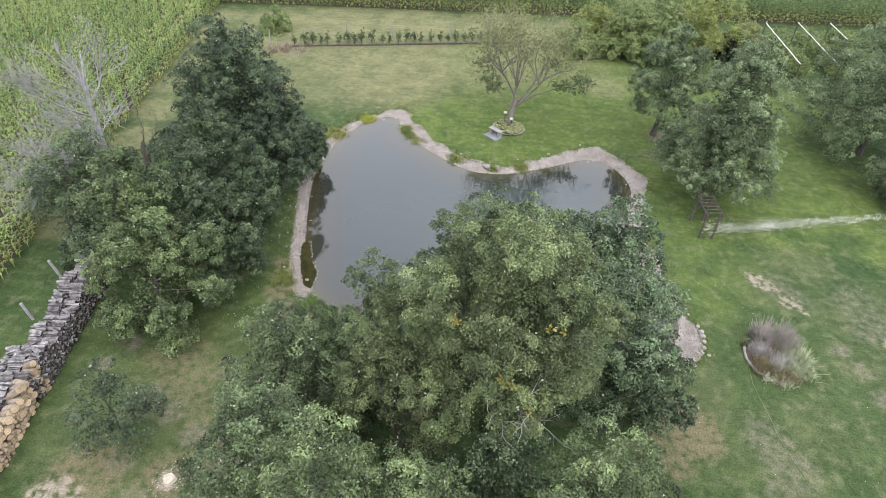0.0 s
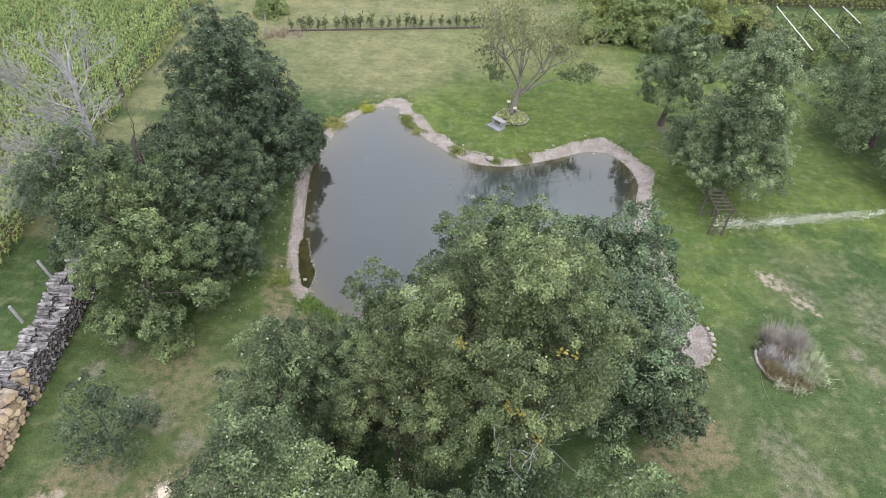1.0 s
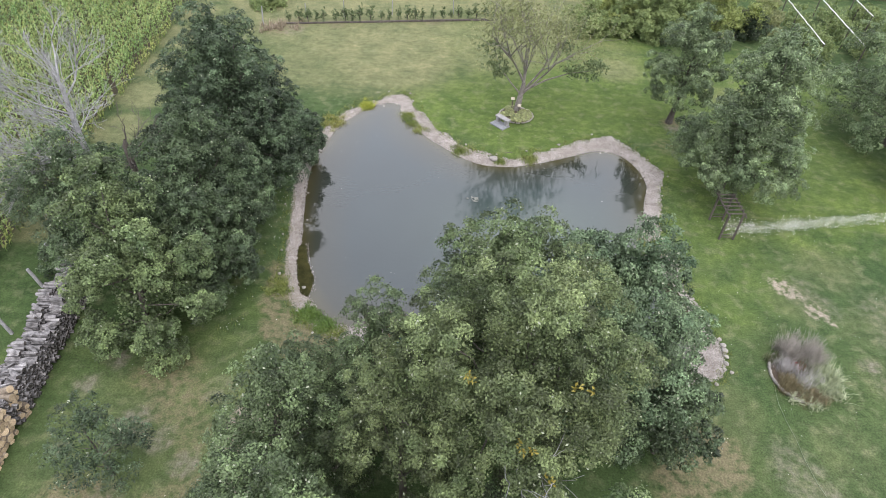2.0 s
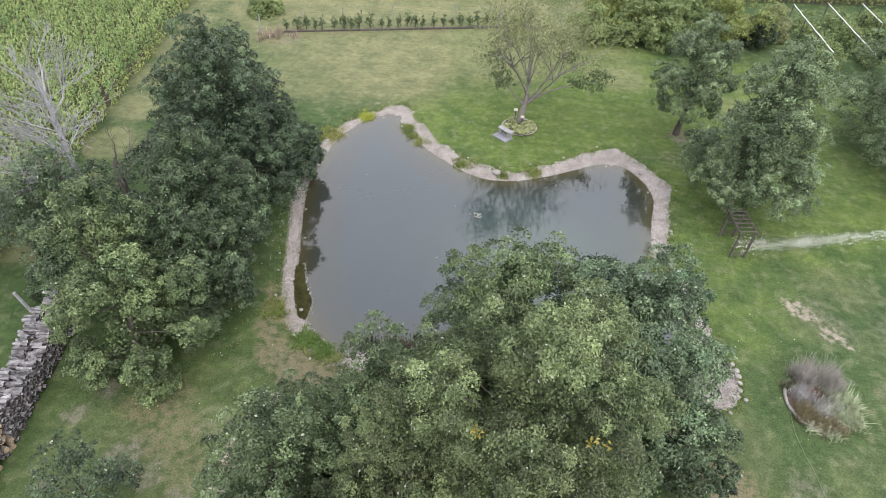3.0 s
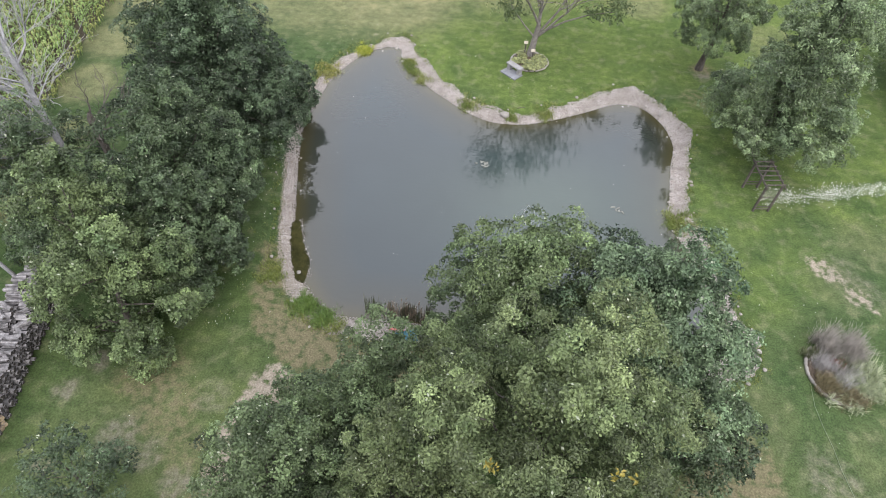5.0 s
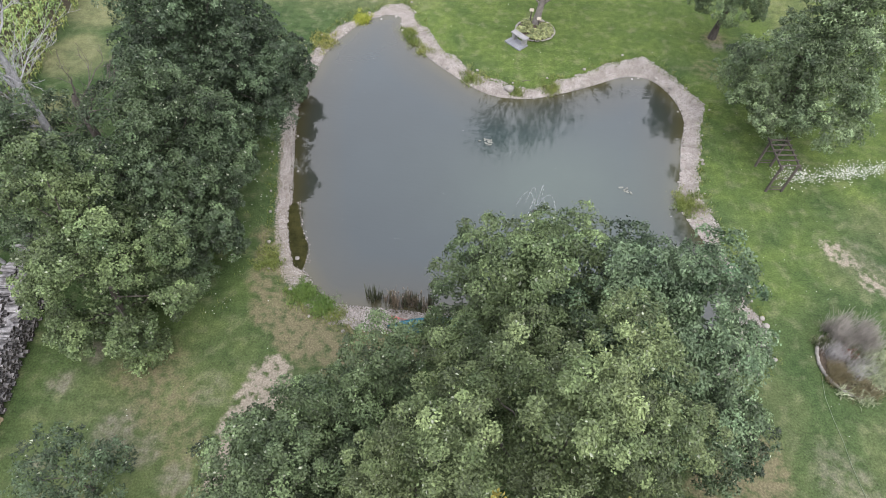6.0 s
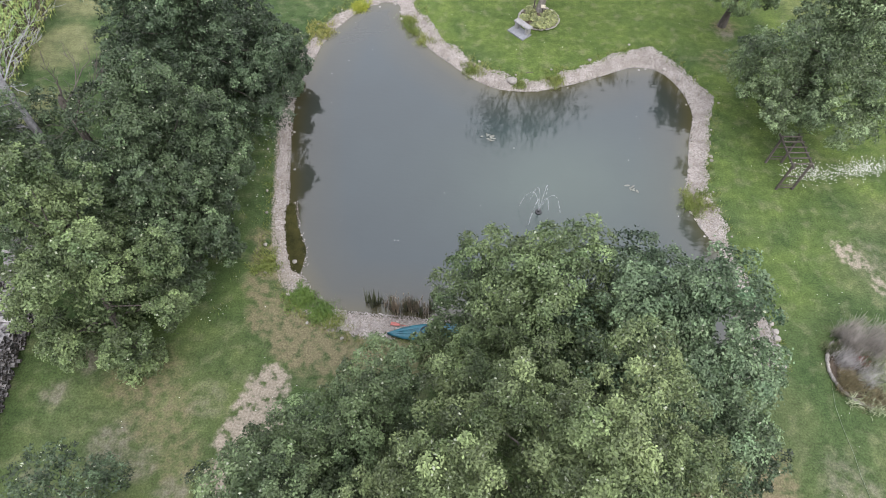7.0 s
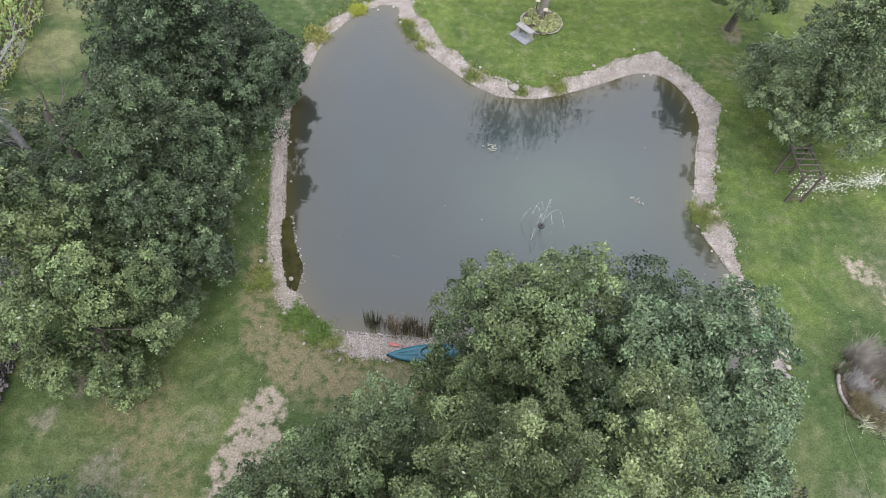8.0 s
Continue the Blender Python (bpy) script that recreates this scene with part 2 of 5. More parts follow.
M_DEAD = surface("dead_bark", (0.2, 0.2, 0.205), (0.34, 0.34, 0.345), 5, 0.85, 0.3, 30)
M_GREY_BARK = surface("grey_bark", (0.14, 0.127, 0.113), (0.25, 0.232, 0.213), 6, 0.9, 0.5, 40)
M_PEBBLE = surface("pebble", (0.215, 0.192, 0.176), (0.355, 0.327, 0.307), 2.0, 0.85, 0.2, 40, island=0.26)
M_OOZE = surface("wet_weed", (0.015, 0.016, 0.005), (0.042, 0.04, 0.013), 2.5, 0.9, 0.6, 25, spec=0.1)
M_ROCK = surface("rock", (0.2, 0.185, 0.165), (0.33, 0.312, 0.285), 5, 0.85, 0.5, 25, thing_vary=0.2)


def lawn_material():
    """Mown grass with worn, lush, dry and bare parts, and the soil under the gravel and the pond."""
    mat = bpy.data.materials.new("lawn")
    mat.use_nodes = True
    n, l = mat.node_tree.nodes, mat.node_tree.links
    bsdf = n["Principled BSDF"]
    geo = n.new("ShaderNodeNewGeometry")

    def noise_at(scale, detail=4.0, low=0.3, high=0.7, stretch=None):
        t = n.new("ShaderNodeTexNoise")
        t.inputs["Scale"].default_value, t.inputs["Detail"].default_value = scale, detail
        src = geo.outputs["Position"]
        if stretch:
            mp = n.new("ShaderNodeMapping")
            mp.inputs["Scale"].default_value = stretch
            mp.inputs["Rotation"].default_value = (0, 0, 0.5)
            l.new(src, mp.inputs["Vector"])
            src = mp.outputs["Vector"]
        l.new(src, t.inputs["Vector"])
        r = n.new("ShaderNodeMapRange")
        r.inputs["From Min"].default_value, r.inputs["From Max"].default_value = low, high
        l.new(t.outputs["Fac"], r.inputs["Value"])
        return r.outputs["Result"]

    def blend(fac, a, b, kind="MIX"):
        m = n.new("ShaderNodeMix")
        m.data_type, m.blend_type = "RGBA", kind
        for sock, v in (("Factor", fac), ("A", a), ("B", b)):
            if isinstance(v, tuple):
                m.inputs[sock].default_value = (*v, 1)
            elif isinstance(v, float):
                m.inputs[sock].default_value = v
            else:
                l.new(v, m.inputs[sock])
        return m.outputs["Result"]

    def zone(name, ragged, low=0.25, high=0.85, rag=0.65):
        """A weight on the mesh, with its edge broken up."""
        at = n.new("ShaderNodeAttribute")
        at.attribute_name = name
        sc = n.new("ShaderNodeMapRange")
        sc.inputs["To Min"].default_value, sc.inputs["To Max"].default_value = 1 - rag, 1 + rag
        l.new(ragged, sc.inputs["Value"])
        ad = n.new("ShaderNodeMath")
        ad.operation = "MULTIPLY"
        l.new(sc.outputs["Result"], ad.inputs[0])
        l.new(at.outputs["Fac"], ad.inputs[1])
        r = n.new("ShaderNodeMapRange")
        r.interpolation_type = "SMOOTHSTEP"
        r.inputs["From Min"].default_value, r.inputs["From Max"].default_value = low, high
        l.new(ad.outputs["Value"], r.inputs["Value"])
        return r.outputs["Result"]

    def zone_mix(fac, amount):
        m = n.new("ShaderNodeMath")
        m.operation = "MULTIPLY"
        l.new(fac, m.inputs[0])
        m.inputs[1].default_value = amount
        return m.outputs["Value"]

    straw = noise_at(1.6, 6, 0.52, 0.8)
    mown = noise_at(1.0, 5, 0.3, 0.7, (0.35, 2.2, 1.0))
    wide, mid, small, fine = noise_at(0.12), noise_at(0.7), noise_at(3.0, 5), noise_at(14.0, 4)
    hair = noise_at(60.0, 3)
    c = blend(wide, (0.039, 0.073, 0.024), (0.063, 0.093, 0.033))
    c = blend(zone("lush", mid, 0.0, 0.9, 0.3), c, (0.088, 0.129, 0.032))
    c = blend(zone("pale", mid, 0.0, 1.2, 0.08), c, (0.168, 0.17, 0.086))
    c = blend(small, blend(1.0, c, (0.7, 0.74, 0.7), "MULTIPLY"), blend(1.0, c, (1.1, 1.08, 1.1), "MULTIPLY"))
    c = blend(mid, blend(1.0, c, (0.74, 0.8, 0.77), "MULTIPLY"), blend(1.0, c, (1.16, 1.1, 1.12), "MULTIPLY"))
    c = blend(mown, blend(1.0, c, (0.88, 0.89, 0.88), "MULTIPLY"), blend(1.0, c, (1.08, 1.07, 1.06), "MULTIPLY"))
    c = blend(zone_mix(straw, 0.6), c, (0.175, 0.178, 0.1))
    c = blend(zone("worn", small, 0.15, 0.9), c, (0.142, 0.126, 0.074))
    c = blend(zone("bare", small, 0.25, 0.85, 0.85), c, blend(small, (0.19, 0.168, 0.13), (0.27, 0.235, 0.185)))
    c = blend(zone_mix(zone("grey", small, 0.1, 1.1), 0.75), c, (0.165, 0.148, 0.118))
    c = blend(zone("soil", fine, 0.2, 0.5), c, (0.2, 0.178, 0.15))
    c = blend(zone("bed", fine, 0.2, 0.5), c, (0.055, 0.047, 0.03))
    tone = n.new("ShaderNodeMapRange")
    tone.inputs["To Min"].default_value, tone.inputs["To Max"].default_value = 0.68, 1.26
    l.new(fine, tone.inputs["Value"])
    tone2 = n.new("ShaderNodeMapRange")
    tone2.inputs["To Min"].default_value, tone2.inputs["To Max"].default_value = 0.8, 1.2
    l.new(hair, tone2.inputs["Value"])
    mul = n.new("ShaderNodeMath")
    mul.operation = "MULTIPLY"
    l.new(tone.outputs["Result"], mul.inputs[0])
    l.new(tone2.outputs["Result"], mul.inputs[1])
    hsv = n.new("ShaderNodeHueSaturation")
    l.new(c, hsv.inputs["Color"])
    l.new(mul.outputs["Value"], hsv.inputs["Value"])
    l.new(hsv.outputs["Color"], bsdf.inputs["Base Color"])
    bsdf.inputs["Roughness"].default_value = 0.9
    bsdf.inputs["Specular IOR Level"].default_value = 0.2
    bp = n.new("ShaderNodeBump")
    bp.inputs["Strength"].default_value, bp.inputs["Distance"].default_value = 0.35, 0.04
    l.new(fine, bp.inputs["Height"])
    l.new(bp.outputs["Normal"], bsdf.inputs["Normal"])
    return mat


def water_material():
    """Still murky water: brown in the shallows, grey-green over the deep, glossy, with faint ripples."""
    mat = bpy.data.materials.new("pond_water")
    mat.use_nodes = True
    n, l = mat.node_tree.nodes, mat.node_tree.links
    bsdf = n["Principled BSDF"]
    at = n.new("ShaderNodeAttribute")
    at.attribute_name = "depth"
    geo = n.new("ShaderNodeNewGeometry")
    cloud = n.new("ShaderNodeTexNoise")
    cloud.inputs["Scale"].default_value, cloud.inputs["Detail"].default_value = 0.25, 3
    l.new(geo.outputs["Position"], cloud.inputs["Vector"])
    ramp = n.new("ShaderNodeValToRGB")
    e = ramp.color_ramp.elements
    e[0].position, e[0].color = 0.0, (0.046, 0.041, 0.018, 1)
    e[1].position, e[1].color = 1.0, (0.018, 0.029, 0.032, 1)
    k = e.new(0.3)
    k.color = (0.028, 0.031, 0.024, 1)
    l.new(at.outputs["Fac"], ramp.inputs["Fac"])
    tone = n.new("ShaderNodeMapRange")
    tone.inputs["To Min"].default_value, tone.inputs["To Max"].default_value = 0.85, 1.15
    l.new(cloud.outputs["Fac"], tone.inputs["Value"])
    paleness = n.new("ShaderNodeAttribute")
    paleness.attribute_name = "paleness"
    pale_mix = n.new("ShaderNodeMix")
    pale_mix.data_type = "RGBA"
    pale_mix.inputs["B"].default_value = (0.042, 0.06, 0.05, 1)
    l.new(paleness.outputs["Fac"], pale_mix.inputs["Factor"])
    l.new(ramp.outputs["Color"], pale_mix.inputs["A"])
    hsv = n.new("ShaderNodeHueSaturation")
    l.new(pale_mix.outputs["Result"], hsv.inputs["Color"])
    l.new(tone.outputs["Result"], hsv.inputs["Value"])
    l.new(hsv.outputs["Color"], bsdf.inputs["Base Color"])
    bsdf.inputs["Roughness"].default_value = 0.03
    bsdf.inputs["IOR"].default_value = 1.58
    rip = n.new("ShaderNodeTexNoise")
    rip.inputs["Scale"].default_value, rip.inputs["Detail"].default_value = 3.5, 2
    mp = n.new("ShaderNodeMapping")
    mp.inputs["Scale"].default_value = (0.6, 1.6, 1)
    l.new(geo.outputs["Position"], mp.inputs["Vector"])
    l.new(mp.outputs["Vector"], rip.inputs["Vector"])
    bp = n.new("ShaderNodeBump")
    bp.inputs["Strength"].default_value, bp.inputs["Distance"].default_value = 0.06, 0.05
    l.new(rip.outputs["Fac"], bp.inputs["Height"])
    l.new(bp.outputs["Normal"], bsdf.inputs["Normal"])
    return mat


M_LAWN, M_WATER = lawn_material(), water_material()


# ---- pond and ground ----
WATER_Z = -0.25
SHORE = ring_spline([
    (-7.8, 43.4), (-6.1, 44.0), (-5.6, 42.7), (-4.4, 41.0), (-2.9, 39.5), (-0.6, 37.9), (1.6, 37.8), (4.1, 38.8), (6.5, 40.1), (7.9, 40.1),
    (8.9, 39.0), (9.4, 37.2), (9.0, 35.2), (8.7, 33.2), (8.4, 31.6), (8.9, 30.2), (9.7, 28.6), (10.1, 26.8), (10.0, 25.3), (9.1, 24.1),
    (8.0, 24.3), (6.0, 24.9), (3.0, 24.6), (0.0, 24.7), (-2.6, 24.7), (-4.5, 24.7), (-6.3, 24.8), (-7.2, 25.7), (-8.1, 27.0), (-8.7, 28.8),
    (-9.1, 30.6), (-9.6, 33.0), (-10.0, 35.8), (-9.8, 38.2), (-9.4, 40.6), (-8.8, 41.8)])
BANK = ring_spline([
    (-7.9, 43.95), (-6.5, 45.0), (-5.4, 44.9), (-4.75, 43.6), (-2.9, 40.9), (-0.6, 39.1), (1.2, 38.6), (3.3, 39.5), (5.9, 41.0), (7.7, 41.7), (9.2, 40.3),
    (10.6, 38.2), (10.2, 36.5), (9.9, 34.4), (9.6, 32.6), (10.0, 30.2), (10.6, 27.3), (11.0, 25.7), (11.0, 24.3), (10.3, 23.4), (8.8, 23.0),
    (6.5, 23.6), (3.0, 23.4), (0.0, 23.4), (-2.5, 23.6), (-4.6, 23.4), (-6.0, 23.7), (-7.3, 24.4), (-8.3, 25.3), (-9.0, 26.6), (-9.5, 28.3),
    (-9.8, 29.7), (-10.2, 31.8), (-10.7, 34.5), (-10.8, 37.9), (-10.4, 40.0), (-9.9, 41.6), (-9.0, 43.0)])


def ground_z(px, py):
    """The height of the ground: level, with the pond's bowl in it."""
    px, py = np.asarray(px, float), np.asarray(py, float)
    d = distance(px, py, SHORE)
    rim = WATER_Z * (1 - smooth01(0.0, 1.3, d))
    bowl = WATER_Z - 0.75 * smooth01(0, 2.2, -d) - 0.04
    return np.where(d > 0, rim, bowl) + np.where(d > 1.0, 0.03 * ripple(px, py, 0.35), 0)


def steps(low, high, fine, far):
    inner = np.arange(low, high + fine / 2, fine)
    outer = np.array([0.6, 1.5, 3, 6, 12, 25, 50, 110, 250, 600, 1500, far])
    return np.concatenate([(low - outer)[::-1], inner, high + outer])


def blobs(px, py, spots, rag=0.25):
    """Weights of round spots (x, y, radius, strength) with uneven rims."""
    w = np.zeros(px.shape)
    for x, y, r, s in spots:
        d = np.hypot(px - x, py - y) / r * (1 + rag * ripple(px, py, 2.0 / r, x))
        w = np.maximum(w, s * (1 - smooth01(0.45, 1.25, d)))
    return w


LUSH_NORTH = [(7.6, 44.4, 1.3, 1.0), (9.0, 44.8, 1.3, 1.0), (17, 45, 5, 0.85), (3, 47, 7, 0.95), (9, 47, 6, 0.95), (-2, 44, 5, 0.9), (12, 49, 6, 0.9), (18, 50, 7, 0.8), (8, 54, 5, 0.8), (0, 52, 8, 0.6)]
LUSH_WEST = [(-11, 21, 4, 0.32), (-10, 25, 3, 0.27), (-17, 20, 4, 0.27), (-10.5, 17, 3.5, 0.25), (-9.8, 24, 2.5, 0.23), (-13, 33, 3, 0.23), (-11, 16, 3, 0.23), (-12, 19, 3, 0.23), (-21, 24, 3, 0.14)]
LUSH_EAST = [(22, 36.5, 4, 0.75), (24, 33, 4, 0.6), (12, 33, 3.5, 0.55), (17, 35, 4.5, 0.65), (12, 38.5, 4, 0.7), (11.5, 28, 2.5, 0.5), (3, 41, 5, 0.9), (13, 30, 3, 0.4), (13, 38, 4, 0.5), (20, 40, 6, 0.5)]
LUSH = LUSH_NORTH + LUSH_WEST + LUSH_EAST
PALE_NORTH = [(-9, 54, 10, 0.85), (2, 57, 7, 0.75), (-15, 55, 6, 0.8), (-14, 60.5, 6, 0.95), (-7, 61, 6, 0.95), (1, 61.5, 6, 0.95), (8, 62, 4, 0.8), (-19, 59, 5, 0.9), (-8, 51, 7, 0.95), (0, 53, 6, 0.75), (8, 53, 4, 0.5), (-13, 48, 5, 0.7), (-10, 61, 6, 0.7), (4, 61.5, 5, 0.6), (-18, 61, 5, 0.6), (17, 47, 3, 0.5), (9.2, 50.7, 2.4, 0.75)]
PALE_WEST = [(-12, 18, 5, 0.35), (-10, 21, 3, 0.3), (-10, 18, 4, 0.2), (-12, 14, 3, 0.35), (-17, 21, 3, 0.2), (-14, 19, 3, 0.2)]
PALE_EAST = [(14.5, 20.5, 1.8, 0.35), (13, 18.2, 1.6, 0.35), (17.5, 24.5, 1.7, 0.35), (15, 28.6, 1.7, 0.35), (18, 27, 1.8, 0.35), (16, 20, 4, 0.2), (20, 27, 4, 0.3), (22, 23, 4, 0.2), (17.5, 31, 2, 0.4), (19, 22, 2, 0.35), (12.5, 19, 3.5, 0.2), (10.3, 22, 2, 0.35)]
PALE = PALE_NORTH + PALE_WEST + PALE_EAST
# the dry strip along the western cornfield
PALE += [(-21.7 - 0.43 * k, 29 + 4.4 * k, 1.6 + 0.2 * k, 0.85) for k in range(8)]
WORN_NORTH = [(11.9, 43.8, 0.9, 0.6), (-17, 54, 2.2, 0.6), (-12.7, 55, 1, 0.5), (-5, 57, 1, 0.5)]
WORN_WEST = [(-9.5, 27.6, 0.7, 0.6), (-9.1, 26.6, 0.8, 0.65), (-9, 25.3, 0.9, 0.6), (-11.2, 20, 1.6, 0.5), (-9.2, 16.5, 1.4, 0.5), (-16.5, 11.5, 2, 0.5), (-6.8, 23.2, 1.6, 0.75), (-8.3, 24.2, 1.1, 0.7), (-5, 22.6, 1.6, 0.7), (-8.6, 26, 0.8, 0.6), (-12.2, 21.2, 1.6, 0.55), (-13, 15.3, 1.8, 0.6), (-10, 18.5, 1.2, 0.45), (-10.3, 15.4, 1.3, 0.6), (-3, 22.9, 1.5, 0.6)]
WORN_EAST = [(9.3, 20, 1.7, 0.7), (8, 18.6, 1.6, 0.6), (11, 41, 1.2, 0.4)]
WORN = WORN_NORTH + WORN_WEST + WORN_EAST
BARE = [(-7.6, 21.4, .9, .95), (-7.8, 20.4, 1.1, .95), (-8.0, 19.2, 1.15, .9), (-8.2, 18.0, 1.1, .85), (-7.8, 16.8, 1.1, .9), (-7.6, 18.4, 1.1, .9), (14.6, 29.5, .7, .6), (15.1, 29.0, .6, .6), (15.9, 27.9, .65, .62), (15.6, 28.5, .35, .5), (16.3, 27.3, .35, .55), (-13.6, 14.0, 1.3, .7), (-14.2, 12.8, 1.4, .7), (-10.0, 15.5, .6, .7), (19.6, 25.6, .5, .6), (-7.6, 45, .5, .3)]
GREY_NORTH = [(11.8, 43.2, 0.6, 0.7), (-15.8, 53.6, 1.3, 0.45)]
GREY_WEST = [(-15, 20.3, 0.6, 0.75), (-12.4, 18.7, 1, 0.7), (-11.2, 18.2, 0.8, 0.6), (-9.8, 17.4, 0.7, 0.65), (-9.6, 20.6, 1, 0.45), (-7.9, 16.6, 1.1, 0.7), (-8.4, 15.4, 0.9, 0.6), (-10.8, 14.3, 1.2, 0.55), (-14.3, 21.6, 0.6, 0.75), (-12.6, 18.3, 0.6, 0.65), (-14.5, 17.6, 0.5, 0.6), (-17, 17, 0.5, 0.5), (-12, 16, 0.7, 0.5), (-24, 35, 1.1, 0.5)]
GREY_EAST = [(17.1, 24.9, 0.6, 0.6), (17.5, 23.9, 0.9, 0.5), (12.5, 19.5, 1.4, 0.5), (13, 18.6, 1.3, 0.5), (12.4, 17.7, 1.1, 0.48), (19.5, 26.7, 1.8, 0.46), (19.1, 28.3, 1.7, 0.42), (17.9, 22.4, 0.7, 0.5), (15.4, 29.2, 1.2, 0.45), (16.2, 28.2, 1.2, 0.45), (19.2, 26, 0.4, 0.6)]
GREY = GREY_NORTH + GREY_WEST + GREY_EAST

# the corn's two fields: a corner of each, the way along its edge and the way into it
FIELD_WEST = (np.array([-22.3, 24.0]), np.array([-0.1035, 0.9946]), np.array([-0.9946, -0.1035]))
FIELD_NORTH = (np.array([-26.0, 63.6]), np.array([0.9965, 0.083]), np.array([-0.083, 0.9965]))


def into_field(px, py, field):
    """How far places lie inside a field, from its edge."""
    corner, _, side = field
    return (px - corner[0]) * side[0] + (py - corner[1]) * side[1]


gx, gy = steps(-28, 30, 0.25, 4000), steps(10, 68, 0.25, 4000)
GX, GY = np.meshgrid(gx, gy)
px, py = GX.ravel(), GY.ravel()
near = (px > -40) & (px < 45) & (py > 0) & (py < 80)
pz = np.zeros(px.shape)
pz[near] = ground_z(px[near], py[near])
nx, ny = len(gx), len(gy)
i, j = np.meshgrid(np.arange(nx - 1), np.arange(ny - 1))
quads = np.stack([j * nx + i, j * nx + i + 1, (j + 1) * nx + i + 1, (j + 1) * nx + i], -1).reshape(-1, 4)
ground_mesh = mesh_np("ground", np.stack([px, py, pz], 1), quads, True)
d_shore, d_bank = np.full(px.shape, 99.0), np.full(px.shape, 99.0)
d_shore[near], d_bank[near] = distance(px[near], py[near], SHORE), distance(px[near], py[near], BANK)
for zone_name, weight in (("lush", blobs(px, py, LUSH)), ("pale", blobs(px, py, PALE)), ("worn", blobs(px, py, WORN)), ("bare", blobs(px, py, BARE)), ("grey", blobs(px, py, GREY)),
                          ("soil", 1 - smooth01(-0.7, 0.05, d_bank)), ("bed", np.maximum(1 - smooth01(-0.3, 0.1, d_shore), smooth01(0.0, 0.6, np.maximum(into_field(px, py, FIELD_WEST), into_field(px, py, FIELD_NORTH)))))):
    layer = ground_mesh.attributes.new(zone_name, "FLOAT", "POINT")
    layer.data.foreach_set("value", weight.astype(np.float32))
whole("ground", ground_mesh, M_LAWN, "mown lawn of mixed green and dry grass with worn bare patches", "lawn", kind="structure")

wx, wy = np.arange(-11.5, 11.8, 0.3), np.arange(22.5, 45.0, 0.3)
WX, WY = np.meshgrid(wx, wy)
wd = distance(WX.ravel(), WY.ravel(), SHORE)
i, j = np.meshgrid(np.arange(len(wx) - 1), np.arange(len(wy) - 1))
quads = np.stack([j * len(wx) + i, j * len(wx) + i + 1, (j + 1) * len(wx) + i + 1, (j + 1) * len(wx) + i], -1).reshape(-1, 4)
quads = quads[(wd[quads] < 0.45).any(1)]
used, quads = np.unique(quads, return_inverse=True)
quads = quads.reshape(-1, 4)
water_mesh = mesh_np("water", np.stack([WX.ravel(), WY.ravel(), np.full(wd.shape, WATER_Z)], 1)[used], quads, True)
layer = water_mesh.attributes.new("depth", "FLOAT", "POINT")
layer.data.foreach_set("value", np.clip(-wd[used] / 2.6, 0, 1).astype(np.float32))
# a paler tone in the water round the fountain
pale_weight = np.exp(-((WX.ravel() - 3.0) ** 2 / 26 + (WY.ravel() - 31.8) ** 2 / 14))[used]
layer = water_mesh.attributes.new("paleness", "FLOAT", "POINT")
layer.data.foreach_set("value", (0.9 * pale_weight).astype(np.float32))
whole("water", water_mesh, M_WATER, "still murky grey-green pond water reflecting sky and trees", "pond", kind="structure")


# ---- gravel ----
def pebbles(n, rng, low, high):
    """Low lumpy stones: five uneven sides that meet at an off-centre crown."""
    a = np.arange(5) * 1.2566
    base_v = np.concatenate([np.stack([np.cos(a), np.sin(a), np.full(5, -0.25)], 1), [[0.12, 0.05, 0.8]]])
    base_f = np.array([[k, (k + 1) % 5, 5] for k in range(5)])
    size = rng.uniform(low, high, n)
    lump = 1 + 0.22 * rng.standard_normal((n, len(base_v), 1)).clip(-1.3, 1.3)
    v = base_v[None] * lump * size[:, None, None] * rng.uniform([0.7, 0.7, 0.5], [1.2, 1.2, 0.9], (n, 3))[:, None]
    a = rng.uniform(0, 6.283, n)
    c, s = np.cos(a)[:, None], np.sin(a)[:, None]
    v = np.stack([v[..., 0] * c - v[..., 1] * s, v[..., 0] * s + v[..., 1] * c, v[..., 2]], -1)
    f = base_f[None] + (np.arange(n) * len(base_v))[:, None, None]
    return v, f.reshape(-1, 3), size


rng = np.random.default_rng(7)
cx, cy = rng.uniform(-11.5, 11.8, 430000), rng.uniform(22.4, 45, 430000)
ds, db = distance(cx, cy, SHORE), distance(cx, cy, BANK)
edge = 0.2 * ripple(cx, cy, 2.2) + 0.12 * ripple(cx, cy, 6.0) - 0.14
keep = (ds > 0.02 - 0.12 * rng.random(len(cx))) & (db < 0.05 + edge - 0.12 * rng.random(len(cx)) ** 2)
# plants, not stones, cover these stretches of the bank
GREEN_BANK = [(-7.0, 24.75, 0.75), (-8.9, 26.2, 0.5), (-5.2, 41.8, 0.6), (-4.6, 41.0, 0.5), (0.8, 38.3, 0.35), (2.6, 38.7, 0.5), (8.9, 31.4, 0.9), (-9.7, 41.2, 0.8), (-9.3, 41.9, 0.5), (-1.6, 39.0, 0.5), (-5.5, 42.6, 0.55), (-4.9, 41.5, 0.5)]
for x, y, r in GREEN_BANK:
    keep &= (np.hypot(cx - x, cy - y) > r * 0.8) | (rng.random(len(cx)) < 0.25)
keep &= (cy > 26.5) | (cx > 7.5) | (rng.random(len(cx)) < 0.8)
keep &= (cx > -8) | (db < -0.16 + edge)
